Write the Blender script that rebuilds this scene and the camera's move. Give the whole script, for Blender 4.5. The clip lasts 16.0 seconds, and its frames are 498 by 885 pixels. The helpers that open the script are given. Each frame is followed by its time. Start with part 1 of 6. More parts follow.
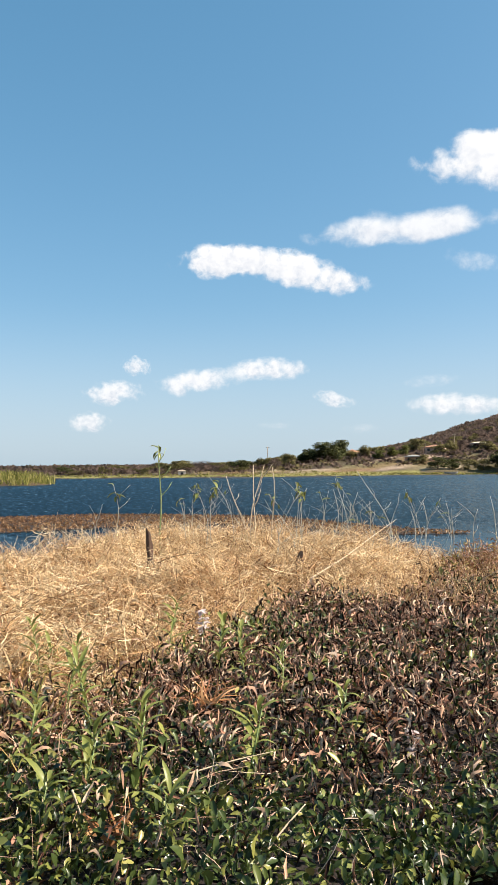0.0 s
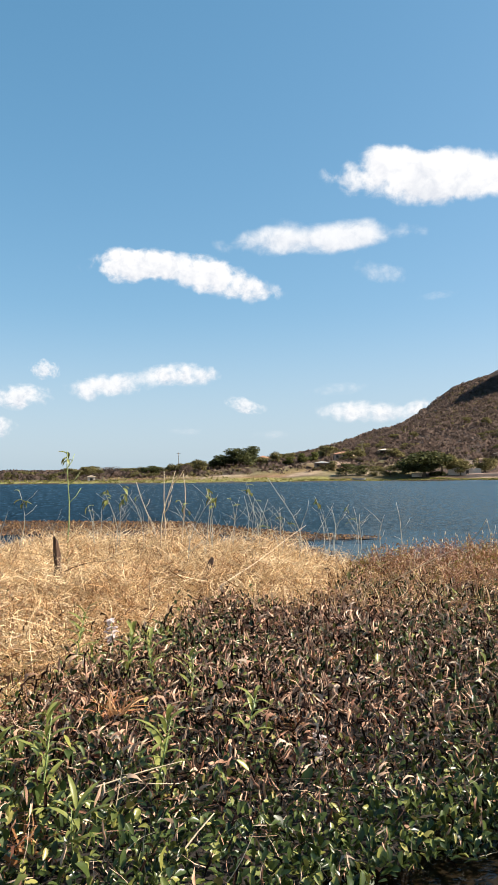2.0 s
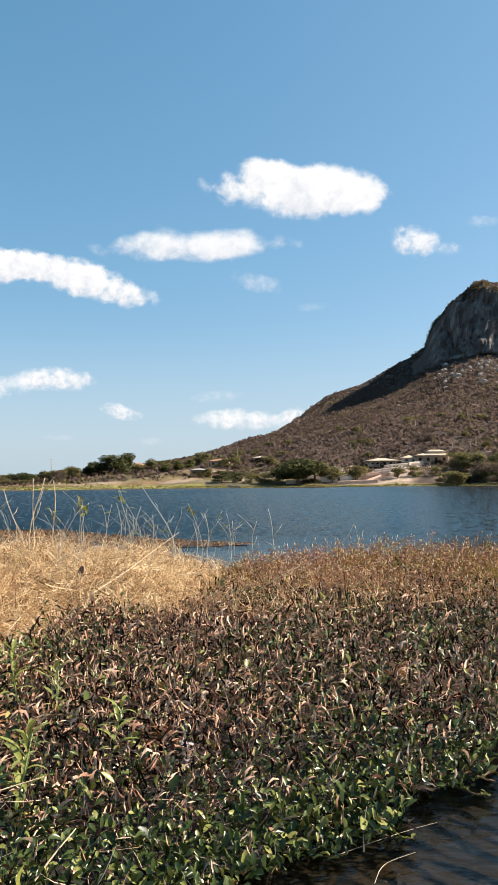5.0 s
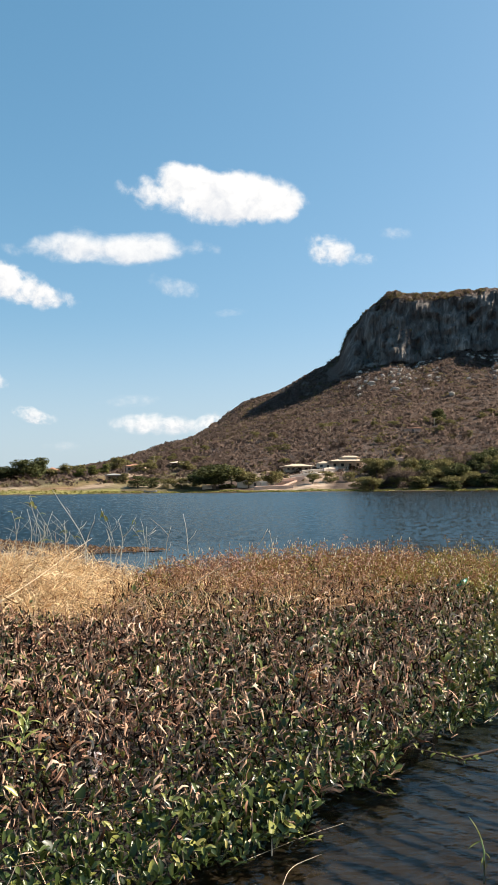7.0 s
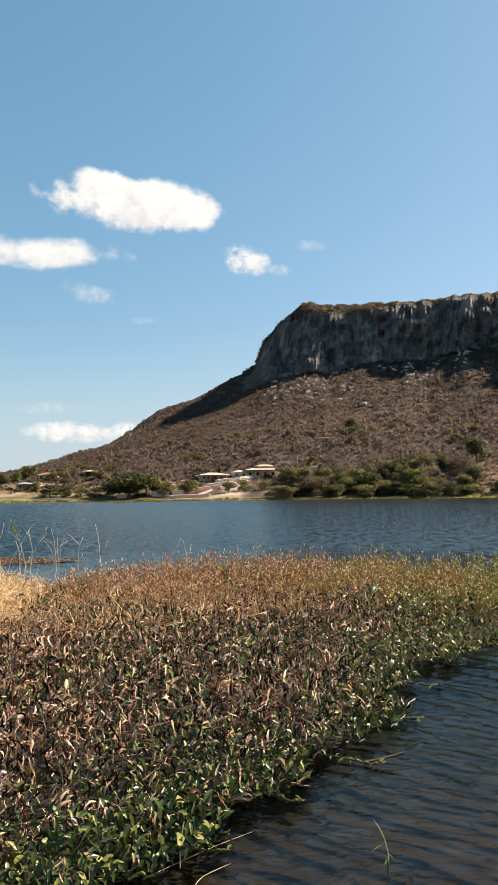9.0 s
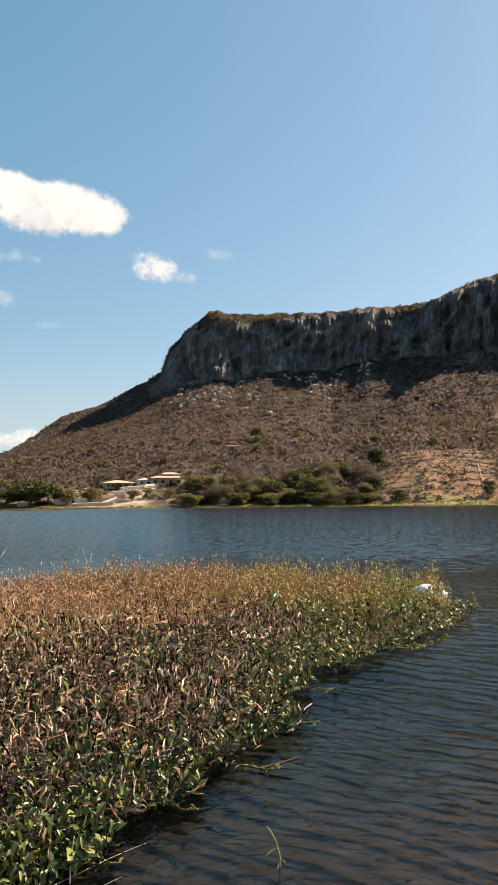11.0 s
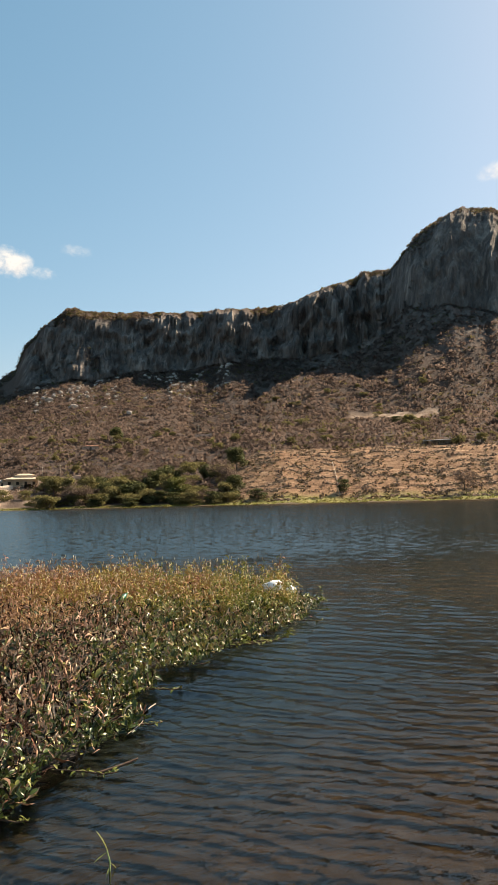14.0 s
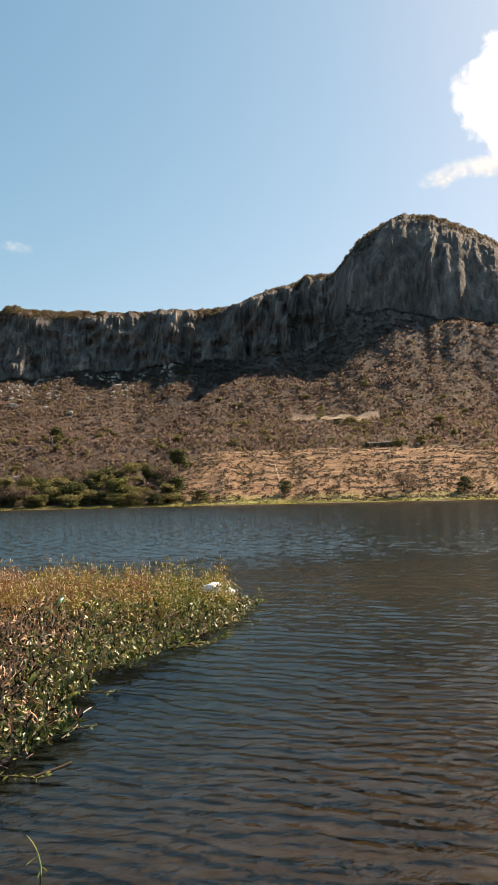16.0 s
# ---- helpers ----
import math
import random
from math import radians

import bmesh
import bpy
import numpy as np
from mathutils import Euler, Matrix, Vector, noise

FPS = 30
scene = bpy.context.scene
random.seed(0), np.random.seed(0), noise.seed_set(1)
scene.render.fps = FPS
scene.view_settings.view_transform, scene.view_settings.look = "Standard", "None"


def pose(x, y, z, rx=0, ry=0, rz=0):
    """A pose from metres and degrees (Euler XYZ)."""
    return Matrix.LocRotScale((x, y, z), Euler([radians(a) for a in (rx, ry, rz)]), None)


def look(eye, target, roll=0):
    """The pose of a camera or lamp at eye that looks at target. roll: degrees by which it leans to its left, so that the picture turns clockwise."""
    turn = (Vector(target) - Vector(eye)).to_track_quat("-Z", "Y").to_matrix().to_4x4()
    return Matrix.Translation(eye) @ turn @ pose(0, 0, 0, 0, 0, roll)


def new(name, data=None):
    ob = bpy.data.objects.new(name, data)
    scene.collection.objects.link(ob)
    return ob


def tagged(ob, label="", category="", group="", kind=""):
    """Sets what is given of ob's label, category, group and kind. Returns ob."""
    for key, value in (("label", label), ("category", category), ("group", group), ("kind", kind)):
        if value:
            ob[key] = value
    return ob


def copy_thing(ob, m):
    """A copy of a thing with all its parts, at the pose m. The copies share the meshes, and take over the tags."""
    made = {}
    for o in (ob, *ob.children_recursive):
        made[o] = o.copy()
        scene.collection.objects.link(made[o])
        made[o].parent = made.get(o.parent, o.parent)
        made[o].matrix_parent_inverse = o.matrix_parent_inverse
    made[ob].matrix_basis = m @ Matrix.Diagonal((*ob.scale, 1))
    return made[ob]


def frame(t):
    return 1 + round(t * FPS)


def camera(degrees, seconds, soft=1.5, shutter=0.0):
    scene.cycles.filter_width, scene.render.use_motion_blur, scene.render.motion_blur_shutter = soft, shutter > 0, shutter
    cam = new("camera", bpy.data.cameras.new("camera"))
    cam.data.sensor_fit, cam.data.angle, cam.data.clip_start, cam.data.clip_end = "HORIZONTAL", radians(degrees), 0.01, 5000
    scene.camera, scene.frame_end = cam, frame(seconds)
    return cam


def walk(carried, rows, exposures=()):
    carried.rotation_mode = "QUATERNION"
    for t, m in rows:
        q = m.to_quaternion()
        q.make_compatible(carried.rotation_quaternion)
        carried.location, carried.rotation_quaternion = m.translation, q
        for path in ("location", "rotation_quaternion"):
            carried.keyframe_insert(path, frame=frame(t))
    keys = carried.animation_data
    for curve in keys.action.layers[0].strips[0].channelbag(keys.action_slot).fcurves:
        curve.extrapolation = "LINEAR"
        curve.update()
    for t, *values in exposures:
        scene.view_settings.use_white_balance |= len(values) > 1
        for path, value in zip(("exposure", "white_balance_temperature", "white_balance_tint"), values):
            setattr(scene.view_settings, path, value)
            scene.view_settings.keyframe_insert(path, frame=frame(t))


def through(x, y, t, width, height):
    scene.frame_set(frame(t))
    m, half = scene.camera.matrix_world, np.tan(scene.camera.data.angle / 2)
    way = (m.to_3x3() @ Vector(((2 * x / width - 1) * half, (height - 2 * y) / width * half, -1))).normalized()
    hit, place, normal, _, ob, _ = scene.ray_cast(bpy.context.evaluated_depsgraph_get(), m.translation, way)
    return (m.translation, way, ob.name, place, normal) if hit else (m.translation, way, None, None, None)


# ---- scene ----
cam = camera(34.67, 16.0, soft=0.6)
ROWS = [
    (0.0, -0.000, -0.000, 1.698, 0.00, 2.07, 0.69),
    (0.5, -0.010, 0.008, 1.695, -1.88, 2.10, 0.76),
    (1.0, -0.011, 0.003, 1.699, -3.39, 2.22, 0.70),
    (1.5, -0.002, 0.004, 1.702, -4.93, 2.38, 0.69),
    (2.0, 0.002, 0.006, 1.705, -6.37, 2.43, 0.59),
    (2.5, 0.009, 0.008, 1.702, -7.78, 2.49, 0.62),
    (3.0, 0.011, 0.012, 1.702, -8.82, 2.58, 0.65),
    (3.5, 0.017, 0.014, 1.701, -10.42, 2.70, 0.63),
    (4.0, 0.021, 0.004, 1.703, -12.10, 2.75, 0.58),
    (6.5, 0.068, 0.013, 1.695, -19.65, 3.07, 0.61),
    (7.0, 0.069, 0.007, 1.698, -21.22, 3.17, 0.57),
    (7.5, 0.073, -0.006, 1.699, -23.08, 3.37, 0.70),
    (8.0, 0.075, -0.020, 1.706, -24.11, 3.59, 0.70),
    (8.5, 0.080, -0.022, 1.706, -25.50, 3.68, 0.73),
    (9.0, 0.083, -0.026, 1.708, -27.27, 3.73, 0.72),
    (9.5, 0.087, -0.030, 1.707, -29.72, 3.95, 0.94),
    (10.0, 0.083, -0.041, 1.710, -31.30, 4.14, 0.83),
    (12.5, 0.221, -0.065, 1.687, -39.04, 4.02, 1.10),
    (13.0, 0.241, -0.086, 1.686, -41.10, 3.97, 1.32),
    (13.5, 0.247, -0.103, 1.685, -43.11, 3.95, 1.46),
    (14.0, 0.245, -0.116, 1.688, -44.01, 4.03, 1.52),
    (14.5, 0.232, -0.139, 1.694, -44.83, 4.02, 1.54),
    (15.0, 0.215, -0.170, 1.700, -46.03, 4.06, 1.60),
    (15.5, 0.211, -0.185, 1.700, -47.07, 4.03, 1.53),
    (16.0, 0.218, -0.209, 1.708, -48.12, 4.02, 1.43),
]
walk(cam, [(t, pose(x, y, z, 90 + pitch, roll, yaw)) for t, x, y, z, yaw, pitch, roll in ROWS],
     [(0.0, 1.05, 6500, 10), (4.0, 1.05, 6550, 10), (8.0, 1.06, 6800, 9), (10.0, 1.08, 7250, 12), (13.0, 1.12, 7600, 12), (16.0, 1.18, 7850, 12)])

# ---- light ----
SUN_AZ, SUN_EL = 96.0, 40.0
world = bpy.data.worlds.new("sky")
scene.world = world
world.use_nodes = True
wn = world.node_tree
wn.nodes.clear()
sky = wn.nodes.new("ShaderNodeTexSky")
sky.sky_type, sky.sun_disc = "NISHITA", False
sky.sun_elevation, sky.sun_rotation = radians(SUN_EL), radians(SUN_AZ)
sky.air_density, sky.dust_density, sky.ozone_density = 1.0, 1.0, 2.4
wbg = wn.nodes.new("ShaderNodeBackground")
wbg.inputs[1].default_value = 0.1
wout = wn.nodes.new("ShaderNodeOutputWorld")
# a dry-season sky: deeper blue overhead, pale but not white at the horizon
split, join = wn.nodes.new("ShaderNodeSeparateColor"), wn.nodes.new("ShaderNodeCombineColor")
wn.links.new(sky.outputs[0], split.inputs[0])
for k, (power, gain) in enumerate(((1.0, 0.62), (0.69, 1.1), (0.66, 1.3))):
    pw, ml = wn.nodes.new("ShaderNodeMath"), wn.nodes.new("ShaderNodeMath")
    pw.operation, ml.operation = "POWER", "MULTIPLY"
    pw.inputs[1].default_value, ml.inputs[1].default_value = power, gain
    wn.links.new(split.outputs[k], pw.inputs[0])
    wn.links.new(pw.outputs[0], ml.inputs[0])
    wn.links.new(ml.outputs[0], join.inputs[k])
# dust-white air low over the land
where, axes, low_air = wn.nodes.new("ShaderNodeTexCoord"), wn.nodes.new("ShaderNodeSeparateXYZ"), wn.nodes.new("ShaderNodeMapRange")
low_air.interpolation_type = "SMOOTHSTEP"
for k, v in (("From Min", 0.0), ("From Max", 0.22), ("To Min", 0.62), ("To Max", 0.0)):
    low_air.inputs[k].default_value = v
haze = wn.nodes.new("ShaderNodeMixRGB")
haze.inputs[2].default_value = (2.75, 3.4, 4.05, 1)
wn.links.new(where.outputs["Generated"], axes.inputs[0])
wn.links.new(axes.outputs[2], low_air.inputs["Value"])
wn.links.new(low_air.outputs[0], haze.inputs[0])
wn.links.new(join.outputs[0], haze.inputs[1])
wn.links.new(haze.outputs[0], wbg.inputs[0])
wn.links.new(wbg.outputs[0], wout.inputs[0])

sun = new("sun", bpy.data.lights.new("sun", "SUN"))
sun.data.energy, sun.data.angle, sun.data.color = 5.0, radians(0.55), (1.0, 0.9, 0.76)
_a, _e = radians(SUN_AZ), radians(SUN_EL)
SUN_DIR = Vector((math.sin(_a) * math.cos(_e), math.cos(_a) * math.cos(_e), math.sin(_e)))
sun.matrix_world = look(SUN_DIR * 50, (0, 0, 0))


# ---- materials ----
class Nodes:
    """A small writer of node trees."""

    def __init__(self, name):
        self.mat = bpy.data.materials.new(name)
        self.mat.use_nodes = True
        self.tree = self.mat.node_tree
        self.tree.nodes.clear()

    def add(self, kind, **values):
        node = self.tree.nodes.new("ShaderNode" + kind)
        for key, value in values.items():
            if key in node.inputs:
                self.put(node.inputs[key], value)
            else:
                setattr(node, key, value)
        return node

    def put(self, socket, value):
        if isinstance(value, bpy.types.NodeSocket):
            self.tree.links.new(value, socket)
        else:
            socket.default_value = value

    def noise(self, scale, detail=4.0, rough=0.6, vector=None, distort=0.0):
        n = self.add("TexNoise", Scale=scale, Detail=detail, Roughness=rough, Distortion=distort)
        if vector is not None:
            self.put(n.inputs["Vector"], vector)
        return n.outputs["Fac"]

    def ramp(self, fac, stops):
        n = self.add("ValToRGB")
        self.put(n.inputs[0], fac)
        el = n.color_ramp.elements
        while len(el) < len(stops):
            el.new(0.5)
        for e, (p, c) in zip(el, stops):
            e.position, e.color = p, (*c, 1)
        return n.outputs[0]

    def mix(self, fac, a, b, mode="MIX"):
        n = self.add("MixRGB", blend_type=mode)
        for s, v in zip(n.inputs, (fac, a, b)):
            self.put(s, (*v, 1) if isinstance(v, tuple) and len(v) == 3 else v)
        return n.outputs[0]

    def math(self, op, a, b=0.0):
        n = self.add("Math", operation=op)
        self.put(n.inputs[0], a)
        self.put(n.inputs[1], b)
        return n.outputs[0]

    def coords(self, which="Object"):
        return self.add("TexCoord").outputs[which]

    def spread(self, vector, scale):
        n = self.add("Mapping")
        self.put(n.inputs["Vector"], vector)
        n.inputs["Scale"].default_value = scale
        return n.outputs[0]

    def bump(self, height, strength, distance):
        n = self.add("Bump", Strength=strength, Distance=distance)
        self.put(n.inputs["Height"], height)
        return n.outputs[0]

    def done(self, color, rough=0.8, normal=None, metal=0.0, spec=0.5, through=None):
        b = self.add("BsdfPrincipled")
        self.put(b.inputs["Base Color"], (*color, 1) if isinstance(color, tuple) else color)
        self.put(b.inputs["Roughness"], rough)
        self.put(b.inputs["Metallic"], metal)
        self.put(b.inputs["Specular IOR Level"], spec)
        if normal is not None:
            self.put(b.inputs["Normal"], normal)
        shader = b.outputs[0]
        if through is not None:
            tr = self.add("BsdfTranslucent")
            self.put(tr.inputs["Color"], (*color, 1) if isinstance(color, tuple) else color)
            mx = self.add("MixShader")
            mx.inputs[0].default_value = through
            self.tree.links.new(shader, mx.inputs[1])
            self.tree.links.new(tr.outputs[0], mx.inputs[2])
            shader = mx.outputs[0]
        out = self.add("OutputMaterial")
        self.tree.links.new(shader, out.inputs[0])
        return self.mat


def plain(name, color, rough=0.7, scale=6.0, vary=0.25, metal=0.0, spec=0.5, bump=0.2):
    n = Nodes(name)
    co = n.coords()
    f = n.math("ADD", n.math("MULTIPLY", n.noise(scale, 5, 0.65, co), 0.7), n.math("MULTIPLY", n.noise(scale * 9, 3, 0.6, co), 0.3))
    lo = tuple(c * (1 - vary) for c in color)
    hi = tuple(min(1, c * (1 + vary)) for c in color)
    col = n.ramp(f, [(0.3, lo), (0.7, hi)])
    return n.done(col, rough, n.bump(f, bump, 0.02), metal, spec)


def leafy(name, stops, rough=0.45, through=0.3, spec=0.4, attr=None, vary=0.55):
    """Leaf material: a colour for each leaf by its island, shifted by the stored tone."""
    n = Nodes(name)
    rnd = n.add("NewGeometry").outputs["Random Per Island"]
    fac = rnd
    if attr:
        tone = n.add("Attribute", attribute_name=attr).outputs["Fac"]
        fac = n.math("ADD", tone, n.math("MULTIPLY", n.math("SUBTRACT", rnd, 0.5), vary))
    col = n.ramp(fac, stops)
    co = n.coords()
    col = n.mix(n.math("MULTIPLY", n.noise(40, 3, 0.6, co), 0.5), col, n.mix(1.0, col, (0.55, 0.5, 0.42), "MULTIPLY"))
    return n.done(col, rough, None, 0, spec, through)


def scrubby(name, stops, through=0.3):
    """Twiggy growth seen from afar: mottled within each bush, with a broken surface."""
    n = Nodes(name)
    co = n.coords()
    rnd = n.add("NewGeometry").outputs["Random Per Island"]
    mott = n.noise(1.1, 5, 0.75, co)
    stand = n.noise(0.03, 4, 0.6, n.coords("Object"))
    fac = n.math("ADD", n.math("MULTIPLY", rnd, 0.5), n.math("MULTIPLY", n.math("SUBTRACT", mott, 0.28), 0.9))
    fac = n.math("ADD", fac, n.math("MULTIPLY", n.math("SUBTRACT", stand, 0.5), 1.3))
    col = n.ramp(fac, stops)
    return n.done(col, 0.95, n.bump(mott, 0.9, 1.2), 0, 0.05, through or None)


def ground_material():
    """Red-brown dry soil, leaf litter and rock; steep parts turn to grey granite with pale streaks."""
    n = Nodes("dry_hillside_soil")
    co = n.coords()
    big = n.noise(0.012, 6, 0.6, co)
    mid = n.noise(0.11, 6, 0.65, co)
    fine = n.noise(1.3, 5, 0.7, co)
    soil = n.ramp(n.math("ADD", n.math("MULTIPLY", big, 0.5), n.math("MULTIPLY", mid, 0.5)),
                  [(0.3, (0.06, 0.04, 0.032)), (0.48, (0.08, 0.054, 0.043)), (0.6, (0.098, 0.067, 0.053)), (0.75, (0.11, 0.08, 0.06))])
    soil = n.mix(n.math("MULTIPLY", fine, 0.5), soil, (0.06, 0.045, 0.036))
    zone = n.add("Attribute", attribute_name="zone").outputs["Color"]
    zs = n.add("SeparateColor")
    n.put(zs.inputs[0], zone)
    rock_m, red_m, grass_m = zs.outputs
    bare_m = n.add("Attribute", attribute_name="zone").outputs["Alpha"]
    bare = n.ramp(n.noise(0.25, 6, 0.7, co), [(0.32, (0.16, 0.105, 0.07)), (0.5, (0.4, 0.295, 0.215)), (0.7, (0.58, 0.46, 0.36))])
    streak = n.noise(0.07, 8, 0.72, n.spread(co, (1, 1, 0.3)), 0.2)
    blot = n.noise(0.02, 5, 0.6, co)
    rock = n.ramp(streak, [(0.3, (0.055, 0.05, 0.048)), (0.46, (0.12, 0.108, 0.1)), (0.58, (0.21, 0.185, 0.165)), (0.72, (0.44, 0.38, 0.33))])
    drip = n.noise(0.22, 6, 0.7, n.spread(co, (1, 1, 0.1)), 0.1)
    rock = n.mix(n.math("MULTIPLY", blot, 0.3), rock, (0.19, 0.145, 0.115))
    rock = n.mix(n.ramp(drip, [(0.42, (0.5, 0.5, 0.5)), (0.5, (0.0, 0.0, 0.0)), (0.62, (0.0, 0.0, 0.0))]), rock, (0.05, 0.046, 0.046))
    rock = n.mix(n.ramp(drip, [(0.58, (0.0, 0.0, 0.0)), (0.7, (0.55, 0.55, 0.55))]), rock, (0.42, 0.37, 0.33))
    red = n.ramp(n.noise(0.3, 6, 0.7, n.spread(co, (0.6, 0.6, 5))), [(0.3, (0.12, 0.064, 0.037)), (0.5, (0.26, 0.145, 0.082)), (0.7, (0.42, 0.265, 0.16))])
    grass = n.ramp(n.noise(0.5, 5, 0.7, co), [(0.3, (0.15, 0.13, 0.045)), (0.55, (0.26, 0.24, 0.08)), (0.75, (0.4, 0.32, 0.14))])
    col = n.mix(rock_m, soil, rock)
    col = n.mix(red_m, col, red)
    col = n.mix(bare_m, col, bare)
    col = n.mix(grass_m, col, grass)
    crag = n.noise(0.16, 6, 0.7, n.spread(co, (1, 1, 0.35)), 0.8)
    h = n.math("ADD", n.math("MULTIPLY", streak, 3.0), n.math("ADD", n.math("MULTIPLY", fine, 0.6), n.math("MULTIPLY", n.math("MULTIPLY", crag, rock_m), 7.0)))
    return n.done(col, 0.95, n.bump(h, 0.7, 1.0), 0, 0.15)


def mud_material():
    n = Nodes("lake_mud_deep_tint")
    co = n.coords()
    col = n.ramp(n.noise(2.2, 6, 0.65, co), [(0.3, (0.055, 0.038, 0.022)), (0.55, (0.092, 0.065, 0.037)), (0.75, (0.15, 0.108, 0.065))])
    v = n.add("TexVoronoi", Scale=11.0)
    n.put(v.inputs["Vector"], co)
    # deep bed painted dark blue-green: light dimmed and tinted by the water above
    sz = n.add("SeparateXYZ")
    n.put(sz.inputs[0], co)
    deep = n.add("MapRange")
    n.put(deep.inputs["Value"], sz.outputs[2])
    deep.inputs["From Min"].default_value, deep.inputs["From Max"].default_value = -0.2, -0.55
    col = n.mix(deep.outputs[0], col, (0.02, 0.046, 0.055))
    stone = n.ramp(v.outputs["Distance"], [(0.0, (1, 1, 1)), (0.22, (0, 0, 0))])
    col = n.mix(n.math("MULTIPLY", stone, 0.1), col, (0.25, 0.2, 0.15))
    return n.done(col, 0.9, n.bump(n.noise(14, 5, 0.6, co), 0.5, 0.03), 0, 0.2)


def water_material():
    """Clear brownish shallows, blue open lake; wave faces turned to this shore, steep in the wind and calmer in the lee of the cliffs."""
    n = Nodes("rippled_lake_water")
    co = n.coords()
    xyz = n.add("SeparateXYZ")
    n.put(xyz.inputs[0], co)
    x, y = xyz.outputs[0], xyz.outputs[1]
    r = n.math("SQRT", n.math("ADD", n.math("ADD", n.math("MULTIPLY", x, x), n.math("MULTIPLY", y, y)), 0.01))
    round_ = n.math("ARCTAN2", x, y)

    def ease(value, a, b, lo, hi):
        m = n.add("MapRange", interpolation_type="SMOOTHSTEP")
        n.put(m.inputs["Value"], value)
        for k, v in (("From Min", a), ("From Max", b), ("To Min", lo), ("To Max", hi)):
            m.inputs[k].default_value = v
        return m.outputs[0]

    # ripples near by
    h = n.noise(5.5, 4, 0.6, n.spread(co, (0.5, 1.15, 1)), 0.4)
    near = n.bump(n.math("MULTIPLY", h, ease(r, 8.0, 34.0, 0.1, 0.0)), 1.0, 0.2)
    # wave groups over the open lake
    field = n.add("CombineXYZ")
    n.put(field.inputs[0], n.math("MULTIPLY", round_, 170.0))
    n.put(field.inputs[1], n.math("MULTIPLY", n.math("LOGARITHM", r, math.e), 24.0))
    gust = n.noise(1.0, 5, 0.7, field.outputs[0])
    lie = n.add("Mapping")
    n.put(lie.inputs["Vector"], co)
    lie.inputs["Rotation"].default_value = (0, 0, radians(-14))
    chop = n.noise(4.2, 4, 0.7, n.spread(lie.outputs[0], (1.0, 0.4, 1)))
    slope = n.math("ADD", n.math("MULTIPLY", n.math("SUBTRACT", gust, 0.5), ease(round_, 0.0, 0.6, 0.75, 0.22)), n.math("MULTIPLY", n.math("SUBTRACT", chop, 0.45), 0.5))
    slope = n.math("MAXIMUM", n.math("ADD", slope, ease(round_, 0.0, 0.6, 0.17, 0.08)), 0.012)
    slope = n.math("DIVIDE", n.math("MULTIPLY", slope, ease(r, 14.0, 28.0, 0.05, 1.0)), r)
    tilt = n.add("CombineXYZ")
    n.put(tilt.inputs[0], n.math("MULTIPLY", n.math("MULTIPLY", x, slope), -1.0))
    n.put(tilt.inputs[1], n.math("MULTIPLY", n.math("MULTIPLY", y, slope), -1.0))
    total = n.add("VectorMath", operation="ADD")
    n.put(total.inputs[0], near)
    n.put(total.inputs[1], tilt.outputs[0])
    unit = n.add("VectorMath", operation="NORMALIZE")
    n.put(unit.inputs[0], total.outputs[0])
    nor = unit.outputs[0]
    fr = n.add("Fresnel", IOR=1.27)
    n.put(fr.inputs["Normal"], nor)
    gl = n.add("BsdfGlossy", Roughness=0.04)
    gl.inputs["Color"].default_value = (0.78, 0.83, 0.82, 1)
    n.put(gl.inputs["Normal"], nor)
    tr = n.add("BsdfTransparent")
    tr.inputs["Color"].default_value = (0.5, 0.47, 0.42, 1)
    mx = n.add("MixShader")
    n.put(mx.inputs[0], fr.outputs[0])
    n.tree.links.new(tr.outputs[0], mx.inputs[1])
    n.tree.links.new(gl.outputs[0], mx.inputs[2])
    out = n.add("OutputMaterial")
    n.tree.links.new(mx.outputs[0], out.inputs[0])
    return n.mat


